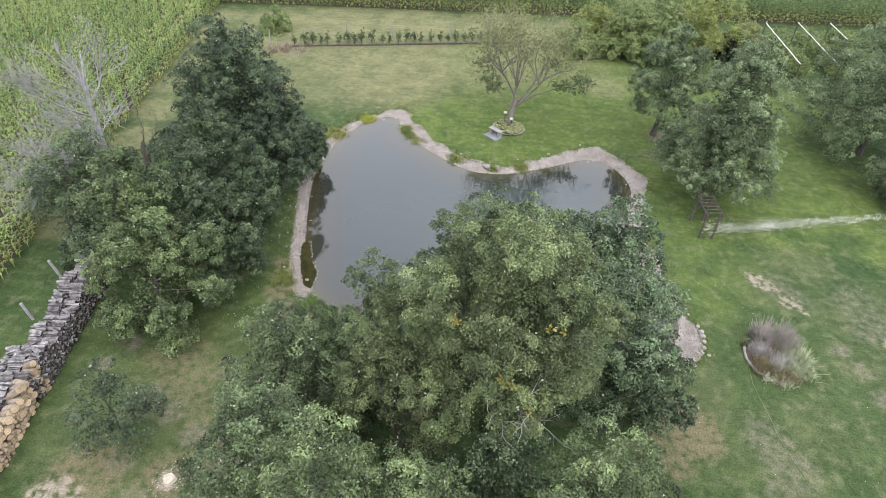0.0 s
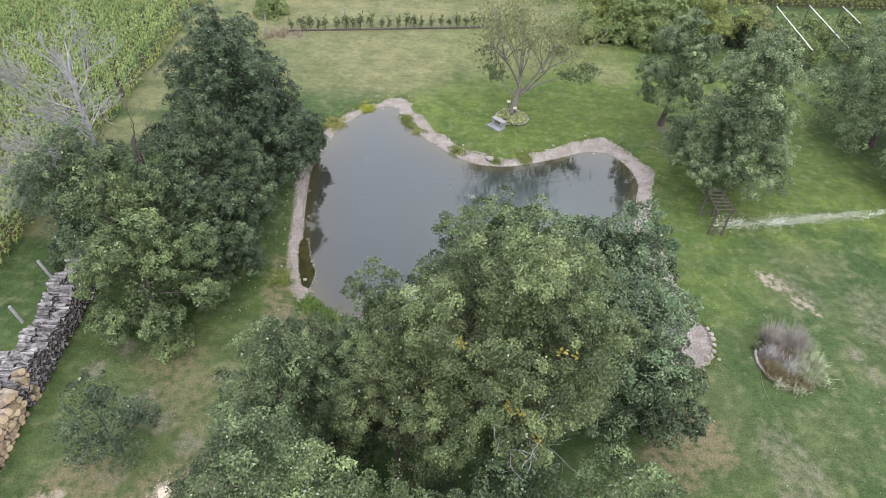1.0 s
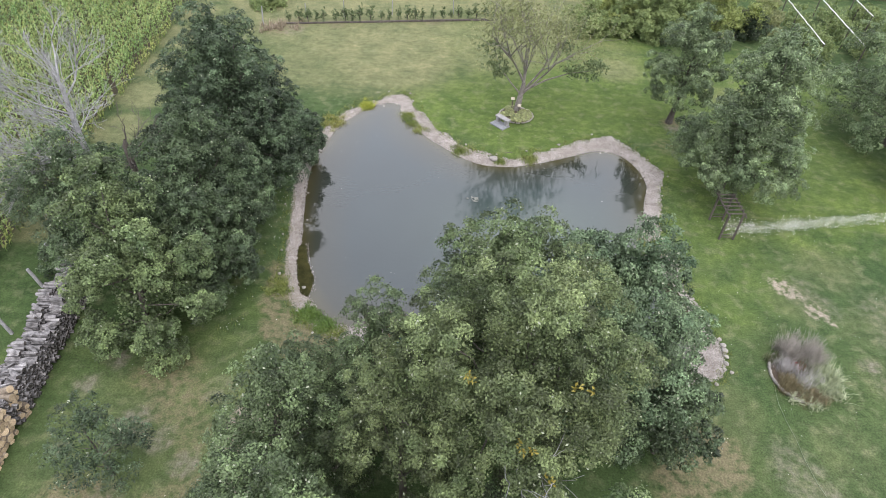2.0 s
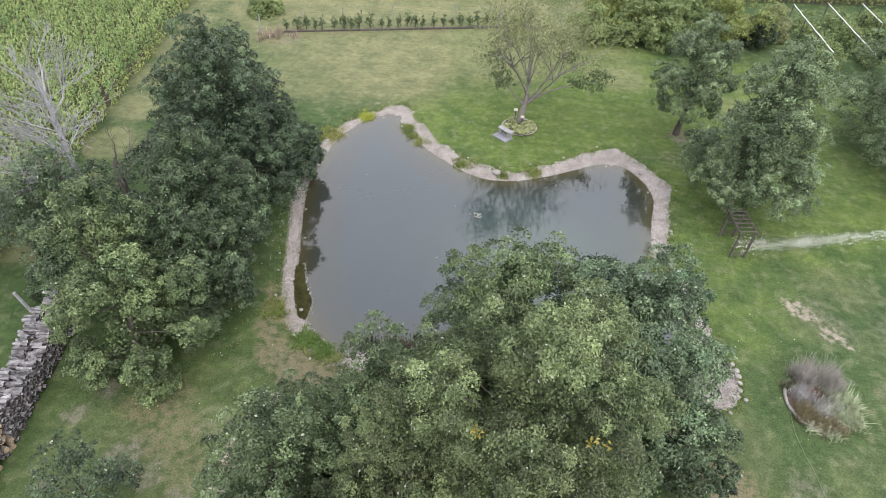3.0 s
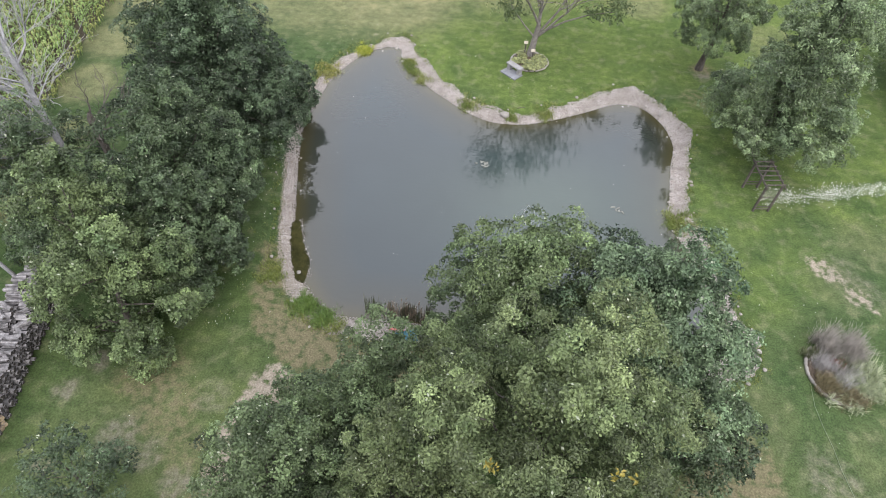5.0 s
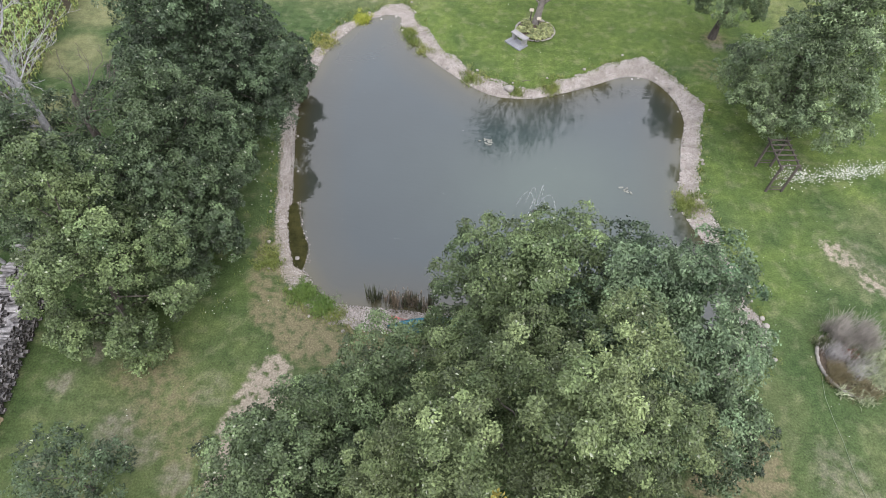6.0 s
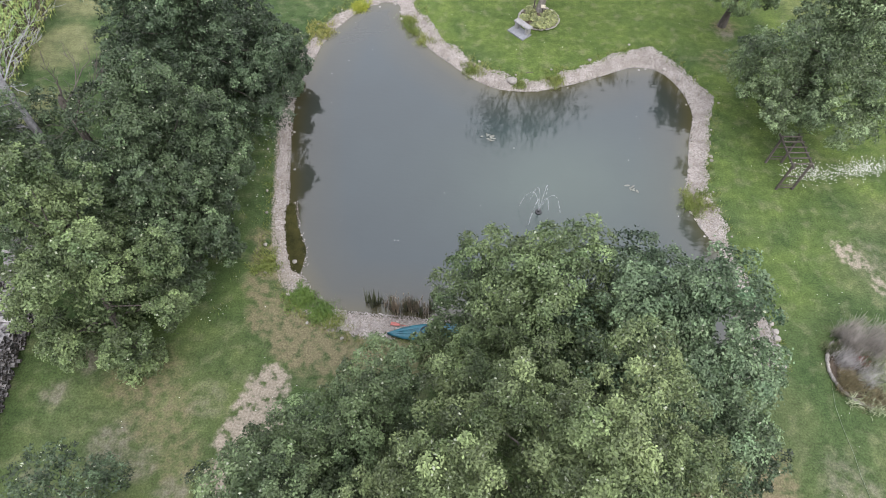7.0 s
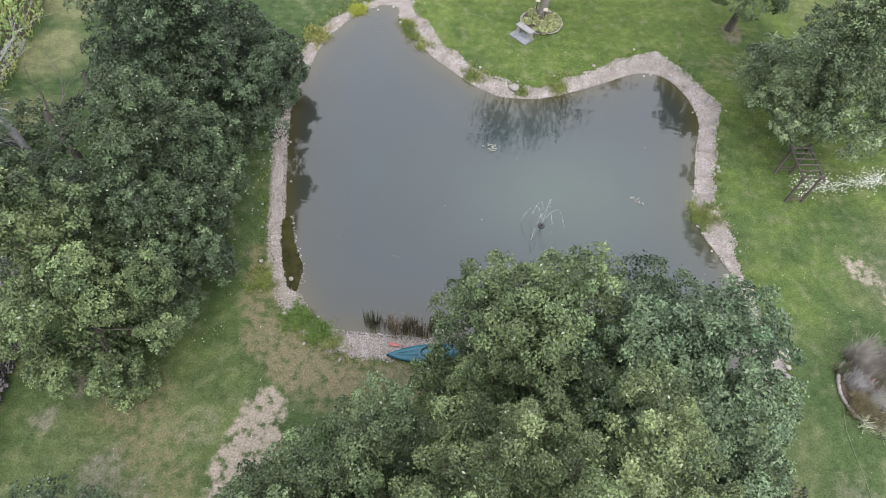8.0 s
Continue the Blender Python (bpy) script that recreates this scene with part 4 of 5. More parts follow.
def bed_tree():
    """A thin-crowned tree with forking grey limbs, growing in the flower bed."""
    rng = np.random.default_rng(52)
    x, y = 1.85, 43.9
    top = thing("ornamental_tree", "thin-crowned tree with forking grey limbs in a flower bed", "tree", x, y, 0)
    tips = []
    trunk = np.array([[0, 0, -0.1], [0.03, 0, 0.5], [0.12, 0, 1.2], [0.22, 0.05, 2.0]])
    part("trunk", mesh_np("trunk", *tubes([(trunk, np.array([0.27, 0.2, 0.17, 0.13]))], 10), True), M_GREY_BARK, top)
    for way, ln in (((0.1, 0.2, 1), 2.5), ((0.55, 0.2, 0.8), 2.6), ((-0.5, -0.2, 0.9), 2.5), ((-0.15, 0.5, 0.9), 2.4), ((0.8, -0.25, 0.8), 2.4)):
        lines = []
        branching(trunk[3] if way[0] < 0.5 else trunk[2], way, ln, 0.09, 3, rng, lines, tips, 0.42, (3, 4), 0.08, 0.76, 0.08)
        part("limb", mesh_np("limb", *tubes([(p, np.maximum(r, 0.006)) for p, r in lines], 5), True), M_GREY_BARK, top)
    at = np.array([t[0] for t in tips])
    at = at[at[:, 2] > 2.6]
    pick = np.repeat(at, 20, 0) + rng.normal(0, 0.4, (len(at) * 20, 3))
    v, f = leaves(pick, unit(rng.standard_normal(pick.shape) + [0, 0, 0.5]), 4, 0.1, rng)
    part("crown", mesh_np("crown", v, f), M_SPARSE, top, "thin yellow-green leaves")
    low = []
    for cx, cy, cz, r in ((4.0, -0.3, 3.1, 0.7), (3.2, -0.2, 3.2, 0.55), (4.5, 0.2, 3.5, 0.5), (-1.7, -0.3, 3.3, 0.7), (-1.9, 0.1, 4.2, 0.7), (-1.2, 0.2, 2.6, 0.5), (2.6, 0.4, 4.4, 0.5)):
        low.append(np.array([cx, cy, cz]) + rng.normal(0, 0.55, (70, 3)) * r * np.array([1.2, 1.2, 0.5]))
    low = np.concatenate(low)
    v, f = leaves(low, unit(rng.standard_normal(low.shape)), 6, 0.12, rng)
    part("low_foliage", mesh_np("low_foliage", v, f), M_HEDGE, top, "denser dark leaves on the low boughs")
    extra = [(np.array([[0.2, 0.05, 1.4], [1.6, -0.1, 2.4], [2.9, -0.2, 3.0], [4.4, -0.2, 3.3]]), np.array([0.07, 0.05, 0.03, 0.01])),
             (np.array([[0.1, 0.0, 1.2], [-0.6, -0.1, 2.0], [-1.4, -0.1, 3.0], [-1.9, 0.1, 4.2]]), np.array([0.06, 0.04, 0.025, 0.01]))]
    for k in (0, 1):
        part("low_bough", mesh_np("low_bough", *tubes(extra[k:k + 1], 6), True), M_GREY_BARK, top)


bed_tree()

# the thicket north-east of the lawn
SHRUBS = [(7.2, 57.0, 1.7, 3.0, M_SHRUB, "loose green shrub"), (8.9, 59.0, 2.2, 4.0, M_GOLD, "tall yellow-green shrub"), (11.9, 58.0, 2.4, 4.9, M_SHRUB, "tall leafy green shrub"),
          (14.5, 58.2, 2.3, 5.2, M_SHRUB, "tall leafy green shrub"), (17.6, 58.0, 2.9, 6.2, M_GOLD, "tall golden-green shrub"), (20.4, 58.4, 1.3, 2.6, M_OAK_DARK, "dark green shrub"),
          (9.6, 57.2, 1.3, 2.2, M_SHRUB, "rounded green shrub"), (12.9, 56.4, 1.5, 2.6, M_SHRUB, "rounded green shrub"), (22.0, 60.0, 1.5, 2.8, M_SPARSE, "thin grey shrub"), (12.6, 61.0, 2.6, 4.6, M_SHRUB, "tall leafy green shrub"), (15.6, 56.2, 1.4, 2.4, M_OAK_MID, "rounded green shrub")]
for k, (x, y, r, h, leaf, text) in enumerate(SHRUBS):
    leafy_tree(text + " in a thicket beside the cornfield", x, y, h, r * 0.92, 0.2, leaf, 60 + k, 34, 75, 9, 0.12, uneven=1.3, share=0.45, trunk_r=0.06, plain=True, name="shrub", category="shrub", wide=0.28)
leafy_tree("round green bush in the grass by the cornfield", -19.05, 57.9, 2.15, 1.65, -0.9, M_SHRUB, 75, 64, 120, 9, 0.1, trunk_r=0.05, plump=1.2, uneven=0.4, kind="egg", share=0.5, plain=True, name="bush", category="bush", wide=0.26)


# ---- corn ----
def corn_plant(rng):
    """One corn plant: a stalk, arching leaves, the lowest of them dry, and a pale tassel. Triangles' places and their materials."""
    tri, kinds = [], []

    def add(kind, *places):
        tri.extend(places)
        kinds.extend([kind] * (len(places) // 3))

    h = 2.2
    up = np.array([0, 0, 1.0])
    for k in range(3):
        a, b = k * 2.094, (k + 1) * 2.094
        add(0, np.array([math.cos(a) * 0.02, math.sin(a) * 0.02, 0]), np.array([math.cos(b) * 0.02, math.sin(b) * 0.02, 0]), up * h)
    turn = 0.0
    for k in range(9):
        z = 0.12 + 1.93 * k / 8
        a = turn + (k % 2) * 3.1416 + rng.normal(0, 0.45)
        d, s = np.array([math.cos(a), math.sin(a), 0]), np.array([-math.sin(a), math.cos(a), 0])
        ln, w = rng.uniform(0.32, 0.5) * (1 - 0.25 * abs(k / 9 - 0.5)), 0.044
        p0 = up * z
        p1, p2, p3 = p0 + d * ln * 0.24 + up * ln * 0.45, p0 + d * ln * 0.55 + up * ln * 0.46, p0 + d * ln * 0.82 + up * ln * 0.14
        add(2 if k < 3 else 0, p0, p1 + s * w, p1 - s * w, p1 + s * w, p2 + s * w, p1 - s * w, p1 - s * w, p2 + s * w, p2 - s * w, p2 + s * w, p3, p2 - s * w)
    for k in range(5):
        a = rng.uniform(0, 6.28)
        d, s = np.array([math.cos(a), math.sin(a), 0]), np.array([-math.sin(a), math.cos(a), 0])
        add(1, up * (h - 0.08) - s * 0.012, up * (h - 0.08) + s * 0.012, up * (h + 0.26) + d * 0.13)
    return np.array(tri), np.array(kinds)


def corn_field(name, label, x, y, seed, leaf, tassel, big=1.0, along=0.0, stray=0.5):
    rng = np.random.default_rng(seed)
    kinds = [corn_plant(rng) for _ in range(6)]
    allv, slots = [], []
    pick = rng.integers(0, 6, len(x))
    for k in range(6):
        m = pick == k
        n = m.sum()
        a, s = (along + rng.normal(0, stray, n))[:, None], rng.uniform(0.85, 1.1, n)[:, None] * big
        v, slot = kinds[k]
        allv.append(np.stack([(v[:, 0] * np.cos(a) - v[:, 1] * np.sin(a)) * s + x[m][:, None], (v[:, 0] * np.sin(a) + v[:, 1] * np.cos(a)) * s + y[m][:, None], v[:, 2] * s + 0 * a], -1).reshape(-1, 3))
        slots.append(np.tile(slot, n))
    v = np.concatenate(allv)
    me = mesh_np(name, v, np.arange(len(v)).reshape(-1, 3))
    for mat in (leaf, tassel, M_CORN_DRY):
        me.materials.append(mat)
    me.polygons.foreach_set("material_index", np.concatenate(slots).astype(np.int32))
    whole(name, me, None, label, "corn", kind="stuff")


rng = np.random.default_rng(40)
# rows along the west field's edge
corner, edge_dir, edge_side = FIELD_WEST
u, w = np.meshgrid(np.arange(-6, 46, 0.16), np.arange(0, 23, 1.45))
u, w = u.ravel() + rng.normal(0, 0.05, u.size), w.ravel() + rng.choice([-0.17, 0.17], u.size) + rng.normal(0, 0.05, u.size)
fx, fy = corner[0] + edge_dir[0] * u + edge_side[0] * w, corner[1] + edge_dir[1] * u + edge_side[1] * w
corn_field("corn", "tall yellow-green corn in rows at the lawn's west edge", fx, fy, 41, M_CORN, M_TASSEL, 1.0, 1.674, 0.5)
# rows along the north field's edge
corner, edge_dir, edge_side = FIELD_NORTH
u, w = np.meshgrid(np.arange(-18, 80, 0.29), np.arange(0, 7, 0.76))
u, w = u.ravel() + rng.normal(0, 0.05, u.size), w.ravel() + rng.normal(0, 0.05, u.size)
fx, fy = corner[0] + edge_dir[0] * u + edge_side[0] * w, corner[1] + edge_dir[1] * u + edge_side[1] * w
corn_field("corn", "tall green corn in a field along the north edge", fx, fy, 42, M_CORN_GREEN, M_CORN_GREEN, 1.12, 0.08, 1.2)


# ---- small plants ----
def blades(n, length, spread, rng, width=0.012, droop=0.35, base=0.12, segs=3):
    """Arching blades of a tuft round its foot, as quads."""
    a = rng.uniform(0, 6.283, n)
    out = np.stack([np.cos(a), np.sin(a), np.zeros(n)], 1)
    side = np.stack([-np.sin(a), np.cos(a), np.zeros(n)], 1)
    lean = rng.uniform(0.1, 1.0, n)[:, None] * spread
    ln = length * rng.uniform(0.6, 1.15, n)[:, None]
    foot = np.stack([rng.normal(0, base, n), rng.normal(0, base, n), np.full(n, -0.02)], 1)
    rows = []
    for k in range(segs + 1):
        t = k / segs
        p = foot + out * lean * ln * t ** 1.4 + np.array([0, 0, 1.0]) * ln * (t - droop * lean * t ** 2.2)
        w = width * (1 - t) ** 0.6 + 0.002
        rows.append(np.stack([p - side * w, p + side * w], 1))
    v = np.stack(rows, 1).reshape(-1, 3)
    m = (segs + 1) * 2
    f = [[2 * k, 2 * k + 1, 2 * k + 3, 2 * k + 2] for k in range(segs)]
    f = (np.array(f)[None] + (np.arange(n) * m)[:, None, None]).reshape(-1, 4)
    return v, f


def scatter_tufts(places, n, length, spread, rng, **more):
    vs, fs, start = [], [], 0
    for x, y, s in places:
        v, f = blades(n, length * s, spread, rng, **more)
        vs.append(v + np.array([x, y, float(ground_z(x, y))]))
        fs.append(f + start)
        start += len(v)
    return np.concatenate(vs), np.concatenate(fs)


def stone_shape(rng, sx, sy, sz):
    bm = bmesh.new()
    bmesh.ops.create_icosphere(bm, subdivisions=2, radius=0.5)
    q = rng.uniform(0, 6.28, 6)
    for v in bm.verts:
        c = v.co
        k = 1 + 0.12 * math.sin(5 * c.x + q[0]) + 0.1 * math.sin(6 * c.y + q[1]) + 0.08 * math.sin(7 * c.z + q[2] + 4 * c.x)
        v.co = Vector((c.x * sx * k, c.y * sy * k, max(c.z, -0.3) * sz * k))
    for f in bm.faces:
        f.smooth = True
    return bm


# larger stones along the shore
rng = np.random.default_rng(81)
stone_meshes = []
for k in range(6):
    bm = stone_shape(rng, 1.0, rng.uniform(0.7, 1.0), rng.uniform(0.5, 0.7))
    me = bpy.data.meshes.new("stone")
    bm.to_mesh(me)
    bm.free()
    me.materials.append(M_ROCK)
    stone_meshes.append(me)
border = thing("shore_stones", "pale rounded stones lying along the pond's gravel bank", "stones")
spots = [(0.5, 38.3, 0.55), (9.82, 34.2, 0.2), (10.95, 25.75, 0.22), (11.0, 25.4, 0.26), (11.02, 25.1, 0.28), (11.0, 24.75, 0.24), (10.9, 24.4, 0.27), (10.75, 24.1, 0.2), (10.7, 26.6, 0.15)]
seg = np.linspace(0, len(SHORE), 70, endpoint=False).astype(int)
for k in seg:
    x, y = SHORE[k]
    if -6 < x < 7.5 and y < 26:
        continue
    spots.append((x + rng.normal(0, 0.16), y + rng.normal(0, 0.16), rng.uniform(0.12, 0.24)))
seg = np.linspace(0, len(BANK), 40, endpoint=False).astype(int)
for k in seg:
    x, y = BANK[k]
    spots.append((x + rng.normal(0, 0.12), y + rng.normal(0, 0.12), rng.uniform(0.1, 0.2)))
for k, (x, y, s) in enumerate(spots):
    part("stone", stone_meshes[k % 6], None, border, at=pose(x, y, float(ground_z(x, y)) + s * 0.12, 0, 0, rng.uniform(0, 360)) @ Matrix.Scale(s, 4))

# plants on the bank
rng = np.random.default_rng(82)
for x, y, r, leaf, text, n in ((8.85, 31.5, 0.75, M_HERB, "green grassy plants growing in the gravel bank", 60), (-7.2, 24.95, 0.5, M_LUSH, "lush green grass on the pond's bank", 70), (-6.4, 24.45, 0.5, M_LUSH, "lush green grass on the pond's bank", 70), (-5.35, 42.3, 0.5, M_HERB, "green waterside plants at the pond's edge", 60), (-4.8, 41.5, 0.4, M_HERB, "green waterside plants at the pond's edge", 30),
                               (2.7, 38.6, 0.45, M_HERB, "low green plants in the gravel", 30), (-8.0, 43.35, 0.42, M_BRIGHT, "bright yellow-green plant on the gravel bank", 75), (-9.8, 41.0, 0.7, M_HOSTA, "yellow-green grass beside the gravel bank", 50), (-9.0, 26.3, 0.5, M_HERB, "green plants on the gravel bank", 35),
                               (-1.4, 39.0, 0.5, M_HERB, "low green plants in the gravel", 30), (0.9, 38.2, 0.25, M_HERB, "low green plants in the gravel", 14), (-4.3, 40.9, 0.45, M_HERB, "low green plants in the gravel", 25), (-5.7, 24.2, 0.55, M_HERB, "sparse green plants on the pond's bank", 16)):
    places = [(x + rng.normal(0, r * 0.5), y + rng.normal(0, r * 0.5), rng.uniform(0.7, 1.3)) for _ in range(n)]
    v, f = scatter_tufts(places, 30, 0.17, 1.0, rng, width=0.016, base=0.11, droop=0.5)
    whole("bank_plants", mesh_np("bank_plants", v, f), leaf, text, "plants", kind="stuff")

# rough grass at the rim of the lawn along the gravel
rim = []
for k in range(520):
    x, y = BANK[rng.integers(0, len(BANK))]
    rim.append((x + rng.normal(0, 0.14), y + rng.normal(0, 0.14), rng.uniform(0.5, 1.1)))
v, f = scatter_tufts([q for q in rim if distance(np.array([q[0]]), np.array([q[1]]), SHORE)[0] > 0.5], 12, 0.16, 0.9, rng, width=0.01, base=0.09)
whole("rim_grass", mesh_np("rim_grass", v, f), M_HERB, "rough tufts of grass along the gravel's rim", "grass", kind="stuff")

# reeds
rng = np.random.default_rng(83)
reeds = thing("reeds", "brown dry reeds with green blades standing in shallow water", "reeds")
v, f = scatter_tufts([(rng.uniform(-4.1, -2.2), rng.uniform(24.75, 25.25), rng.uniform(0.7, 1.2)) for _ in range(18)], 20, 0.8, 0.28, rng, width=0.012, base=0.07, droop=0.3)
part("dry_growth", mesh_np("dry_growth", v, f), M_REED_DRY, reeds, "brown dry stems")["kind"] = "stuff"
v, f = scatter_tufts([(rng.uniform(-4.8, -4.2), rng.uniform(24.8, 25.2), rng.uniform(0.8, 1.2)) for _ in range(5)] + [(rng.uniform(-4.2, -2), rng.uniform(24.8, 25.3), rng.uniform(0.6, 1.0)) for _ in range(12)], 16, 1.0, 0.2, rng, width=0.014, base=0.06)
part("green_growth", mesh_np("green_growth", v, f), M_REED, reeds, "upright green blades")["kind"] = "stuff"
heads = bmesh.new()
for _ in range(26):
    x, y, z = rng.uniform(-4.0, -2.2), rng.uniform(24.75, 25.25), rng.uniform(0.35, 0.65)
    rod(heads, (x, y, z), (x + 0.01, y, z + 0.13), 0.016, 0.014, 6)
    rod(heads, (x, y, -0.4), (x, y, z), 0.004, 0.004, 4)
part("seed_heads", heads, M_REED_DRY, reeds)["kind"] = "stuff"


# ---- kayak ----
def kayak():
    top = thing("kayak", "blue plastic kayak lying on the gravel beside the reeds", "kayak", -2.15, 24.0, float(ground_z(-2.15, 24.0)) + 0.16, 10)
    bm = bmesh.new()
    n, m, rings = 19, 14, []
    for i in range(n):
        t = -1 + 2 * i / (n - 1)
        w, k = 0.33 * (1 - abs(t) ** 2.4) + 0.012, 0.22 * abs(t) ** 3
        ring = []
        for j in range(m):
            a = 2 * math.pi * j / m
            z = math.sin(a)
            ring.append(bm.verts.new((t * 1.6, math.cos(a) * w, (z * 0.15 if z < 0 else z * (0.06 + 0.05 * (1 - abs(t)))) + k * 0.5)))
        rings.append(ring)
    for i in range(n - 1):
        for j in range(m):
            bm.faces.new((rings[i][j], rings[i + 1][j], rings[i + 1][(j + 1) % m], rings[i][(j + 1) % m]))
    bm.faces.new(rings[0][::-1])
    bm.faces.new(rings[-1])
    for f in bm.faces:
        f.smooth = True
    hull = part("hull", bm, M_KAYAK, top)
    bm = bmesh.new()
    for s in (-1, 1):
        for i in range(10):
            t0, t1 = -1.45 + i * 0.1, -1.35 + i * 0.1
            rod(bm, (t0, s * 0.05 * (1.6 + t0) / 0.6, 0.11 + 0.05 * (1.5 + t0) / 1.0), (t1, s * 0.05 * (1.6 + t1) / 0.6, 0.11 + 0.05 * (1.5 + t1) / 1.0), 0.012, None, 6)
    part("deck_ridges", bm, M_KAYAK, hull)
    bm = bmesh.new()
    prev = None
    for i in range(21):
        a = 2 * math.pi * i / 20
        p = Vector((0.1 + 0.45 * math.cos(a), 0.22 * math.sin(a), 0.13))
        if prev:
            rod(bm, prev, p, 0.02, None, 6)
        prev = p
    part("cockpit_rim", bm, M_DARK, hull, "black cockpit rim")
    bm = bmesh.new()
    box(bm, 0.3, 0.36, 0.06, pose(0.15, 0, 0.08), 0.02)
    box(bm, 0.05, 0.34, 0.2, pose(0.34, 0, 0.16, 0, 12), 0.02)
    part("seat", bm, M_DARK, top)


kayak()
bm = bmesh.new()
box(bm, 0.26, 0.14, 0.025, pose(0, 0, 0, 0, 0, 0), 0.01)
box(bm, 0.12, 0.1, 0.03, pose(0.17, 0, 0.0), 0.012)
rod(bm, (0.2, 0, 0), (1.1, 0, 0.02), 0.014)
whole("paddle", bm, M_RED, "red kayak paddle lying beside a blue kayak", "paddle", at=pose(-3.55, 24.25, float(ground_z(-3.55, 24.25)) + 0.1, 0, 0, -5))


# ---- fountain ----
def fountain():
    rng = np.random.default_rng(84)
    x, y = H_FOUNTAIN
    top = thing("fountain", "small floating fountain spraying thin arcs of water", "fountain", x, y, WATER_Z)
    bm = bmesh.new()
    rod(bm, (0, 0, -0.25), (0, 0, 0.05), 0.16, 0.14, 14)
    base = part("float", bm, M_DARK, top)
    bm = bmesh.new()
    rod(bm, (0, 0, 0.05), (0, 0, 0.14), 0.05, 0.035, 10)
    part("nozzle", bm, M_DARK, base)
    for k in range(6):
        a = 2 * math.pi * k / 6 + rng.normal(0, 0.2)
        reach, high = rng.uniform(0.6, 1.0), rng.uniform(1.0, 1.45)
        bm = bmesh.new()
        prev = None
        for i in range(30):
            t = i / 29
            p = Vector((math.cos(a) * reach * t + rng.normal(0, 0.008 * t), math.sin(a) * reach * t + rng.normal(0, 0.008 * t), max(0.14 + 4 * high * t * (1 - t) * (1 - 0.12 * t), 0.0)))
            if prev is not None and (t < 0.5 or rng.random() < 0.6):
                rod(bm, prev, p, 0.006 + 0.009 * t, None, 4)
            elif rng.random() < 0.5:
                bmesh.ops.create_icosphere(bm, subdivisions=1, radius=rng.uniform(0.008, 0.014), matrix=Matrix.Translation(p))
            prev = p
        part("jet", bm, M_SPRAY, top)["kind"] = "stuff"


H_FOUNTAIN = (1.92, 30.3)
fountain()

# floating leaves and specks on the pond
rng = np.random.default_rng(85)
for cx, cy, n, r, text in ((-0.44, 34.5, 13, 0.22, "cluster of pale floating water plants"), (6.1, 32.05, 7, 0.2, "few pale leaves floating on the pond")):
    bm = bmesh.new()
    for _ in range(n):
        m = Matrix.Translation((cx + rng.normal(0, r * 0.6), cy + rng.normal(0, r), WATER_Z + rng.uniform(0.006, 0.03))) @ pose(0, 0, 0, rng.normal(0, 8), rng.normal(0, 8), rng.uniform(0, 360))
        made = bmesh.ops.create_cone(bm, cap_ends=True, segments=9, radius1=1.0, radius2=0.9, depth=0.008, matrix=Matrix())["verts"]
        lx, ly = rng.uniform(0.03, 0.06), rng.uniform(0.07, 0.15)
        for vert in made:
            vert.co = m @ Vector((vert.co.x * lx * rng.uniform(0.6, 1.1), vert.co.y * ly * rng.uniform(0.6, 1.1), vert.co.z))
    whole("water_plants", bm, M_LILY, text, "water plants", kind="stuff")
cx, cy = rng.uniform(-9, 9, 45), rng.uniform(25, 43, 45)
m = distance(cx, cy, SHORE) < -0.5
v, f, size = pebbles(int(m.sum()), rng, 0.006, 0.014)
v[..., 2] *= 0.15
v += np.stack([cx[m], cy[m], np.full(m.sum(), WATER_Z + 0.003)], -1)[:, None]
whole("floating_specks", mesh_np("floating_specks", v.reshape(-1, 3), f), M_PETAL, "tiny pale specks drifting on the pond's surface", "debris", kind="stuff")


# ---- bench and tree bed ----
def bench():
    top = thing("bench", "pale concrete garden bench with two thick legs", "bench", 0.93, 42.1, 0.05, -42)
    bm = bmesh.new()
    box(bm, 1.05, 0.36, 0.08, pose(0, 0, 0.4), 0.015)
    part("seat", bm, M_CONCRETE, top)
    for s in (-1, 1):
        bm = bmesh.new()
        box(bm, 0.2, 0.28, 0.36, pose(s * 0.36, 0, 0.18), 0.015)
        part("leg", bm, M_CONCRETE, top)


bench()
bm = bmesh.new()
box(bm, 1.12, 0.7, 0.08, Matrix(), 0.012)
whole("paving_slab", bm, M_SLAB, "grey paving slab set in the lawn under a bench", "slab", at=pose(0.78, 41.95, 0.01, 0, 0, -42))

rng = np.random.default_rng(86)
BED = (1.8, 43.25, 1.08, 0.98)
ring = thing("bed_edging", "ring of pale edging stones round a flower bed", "edging", BED[0], BED[1], 0)
for k in range(22):
    a = 2 * math.pi * k / 22 + rng.normal(0, 0.03)
    part("stone", stone_meshes[k % 6], None, ring, at=pose(BED[2] * math.cos(a), BED[3] * math.sin(a), 0.05, 0, 0, math.degrees(a) + 90) @ Matrix.Diagonal((rng.uniform(0.3, 0.42), rng.uniform(0.12, 0.18), 0.2, 1)))
bm = bmesh.new()
bmesh.ops.create_cone(bm, cap_ends=True, segments=36, radius1=1.0, radius2=0.92, depth=0.06)
M_SOIL = surface("bed_soil", (0.07, 0.055, 0.04), (0.13, 0.1, 0.075), 6, 0.95, 0.6, 40)
whole("bed_soil", bm, M_SOIL, "dark soil of a round flower bed", "soil", kind="structure", at=pose(BED[0], BED[1], 0.035) @ Matrix.Diagonal((BED[2] * 0.97, BED[3] * 0.97, 1, 1)))


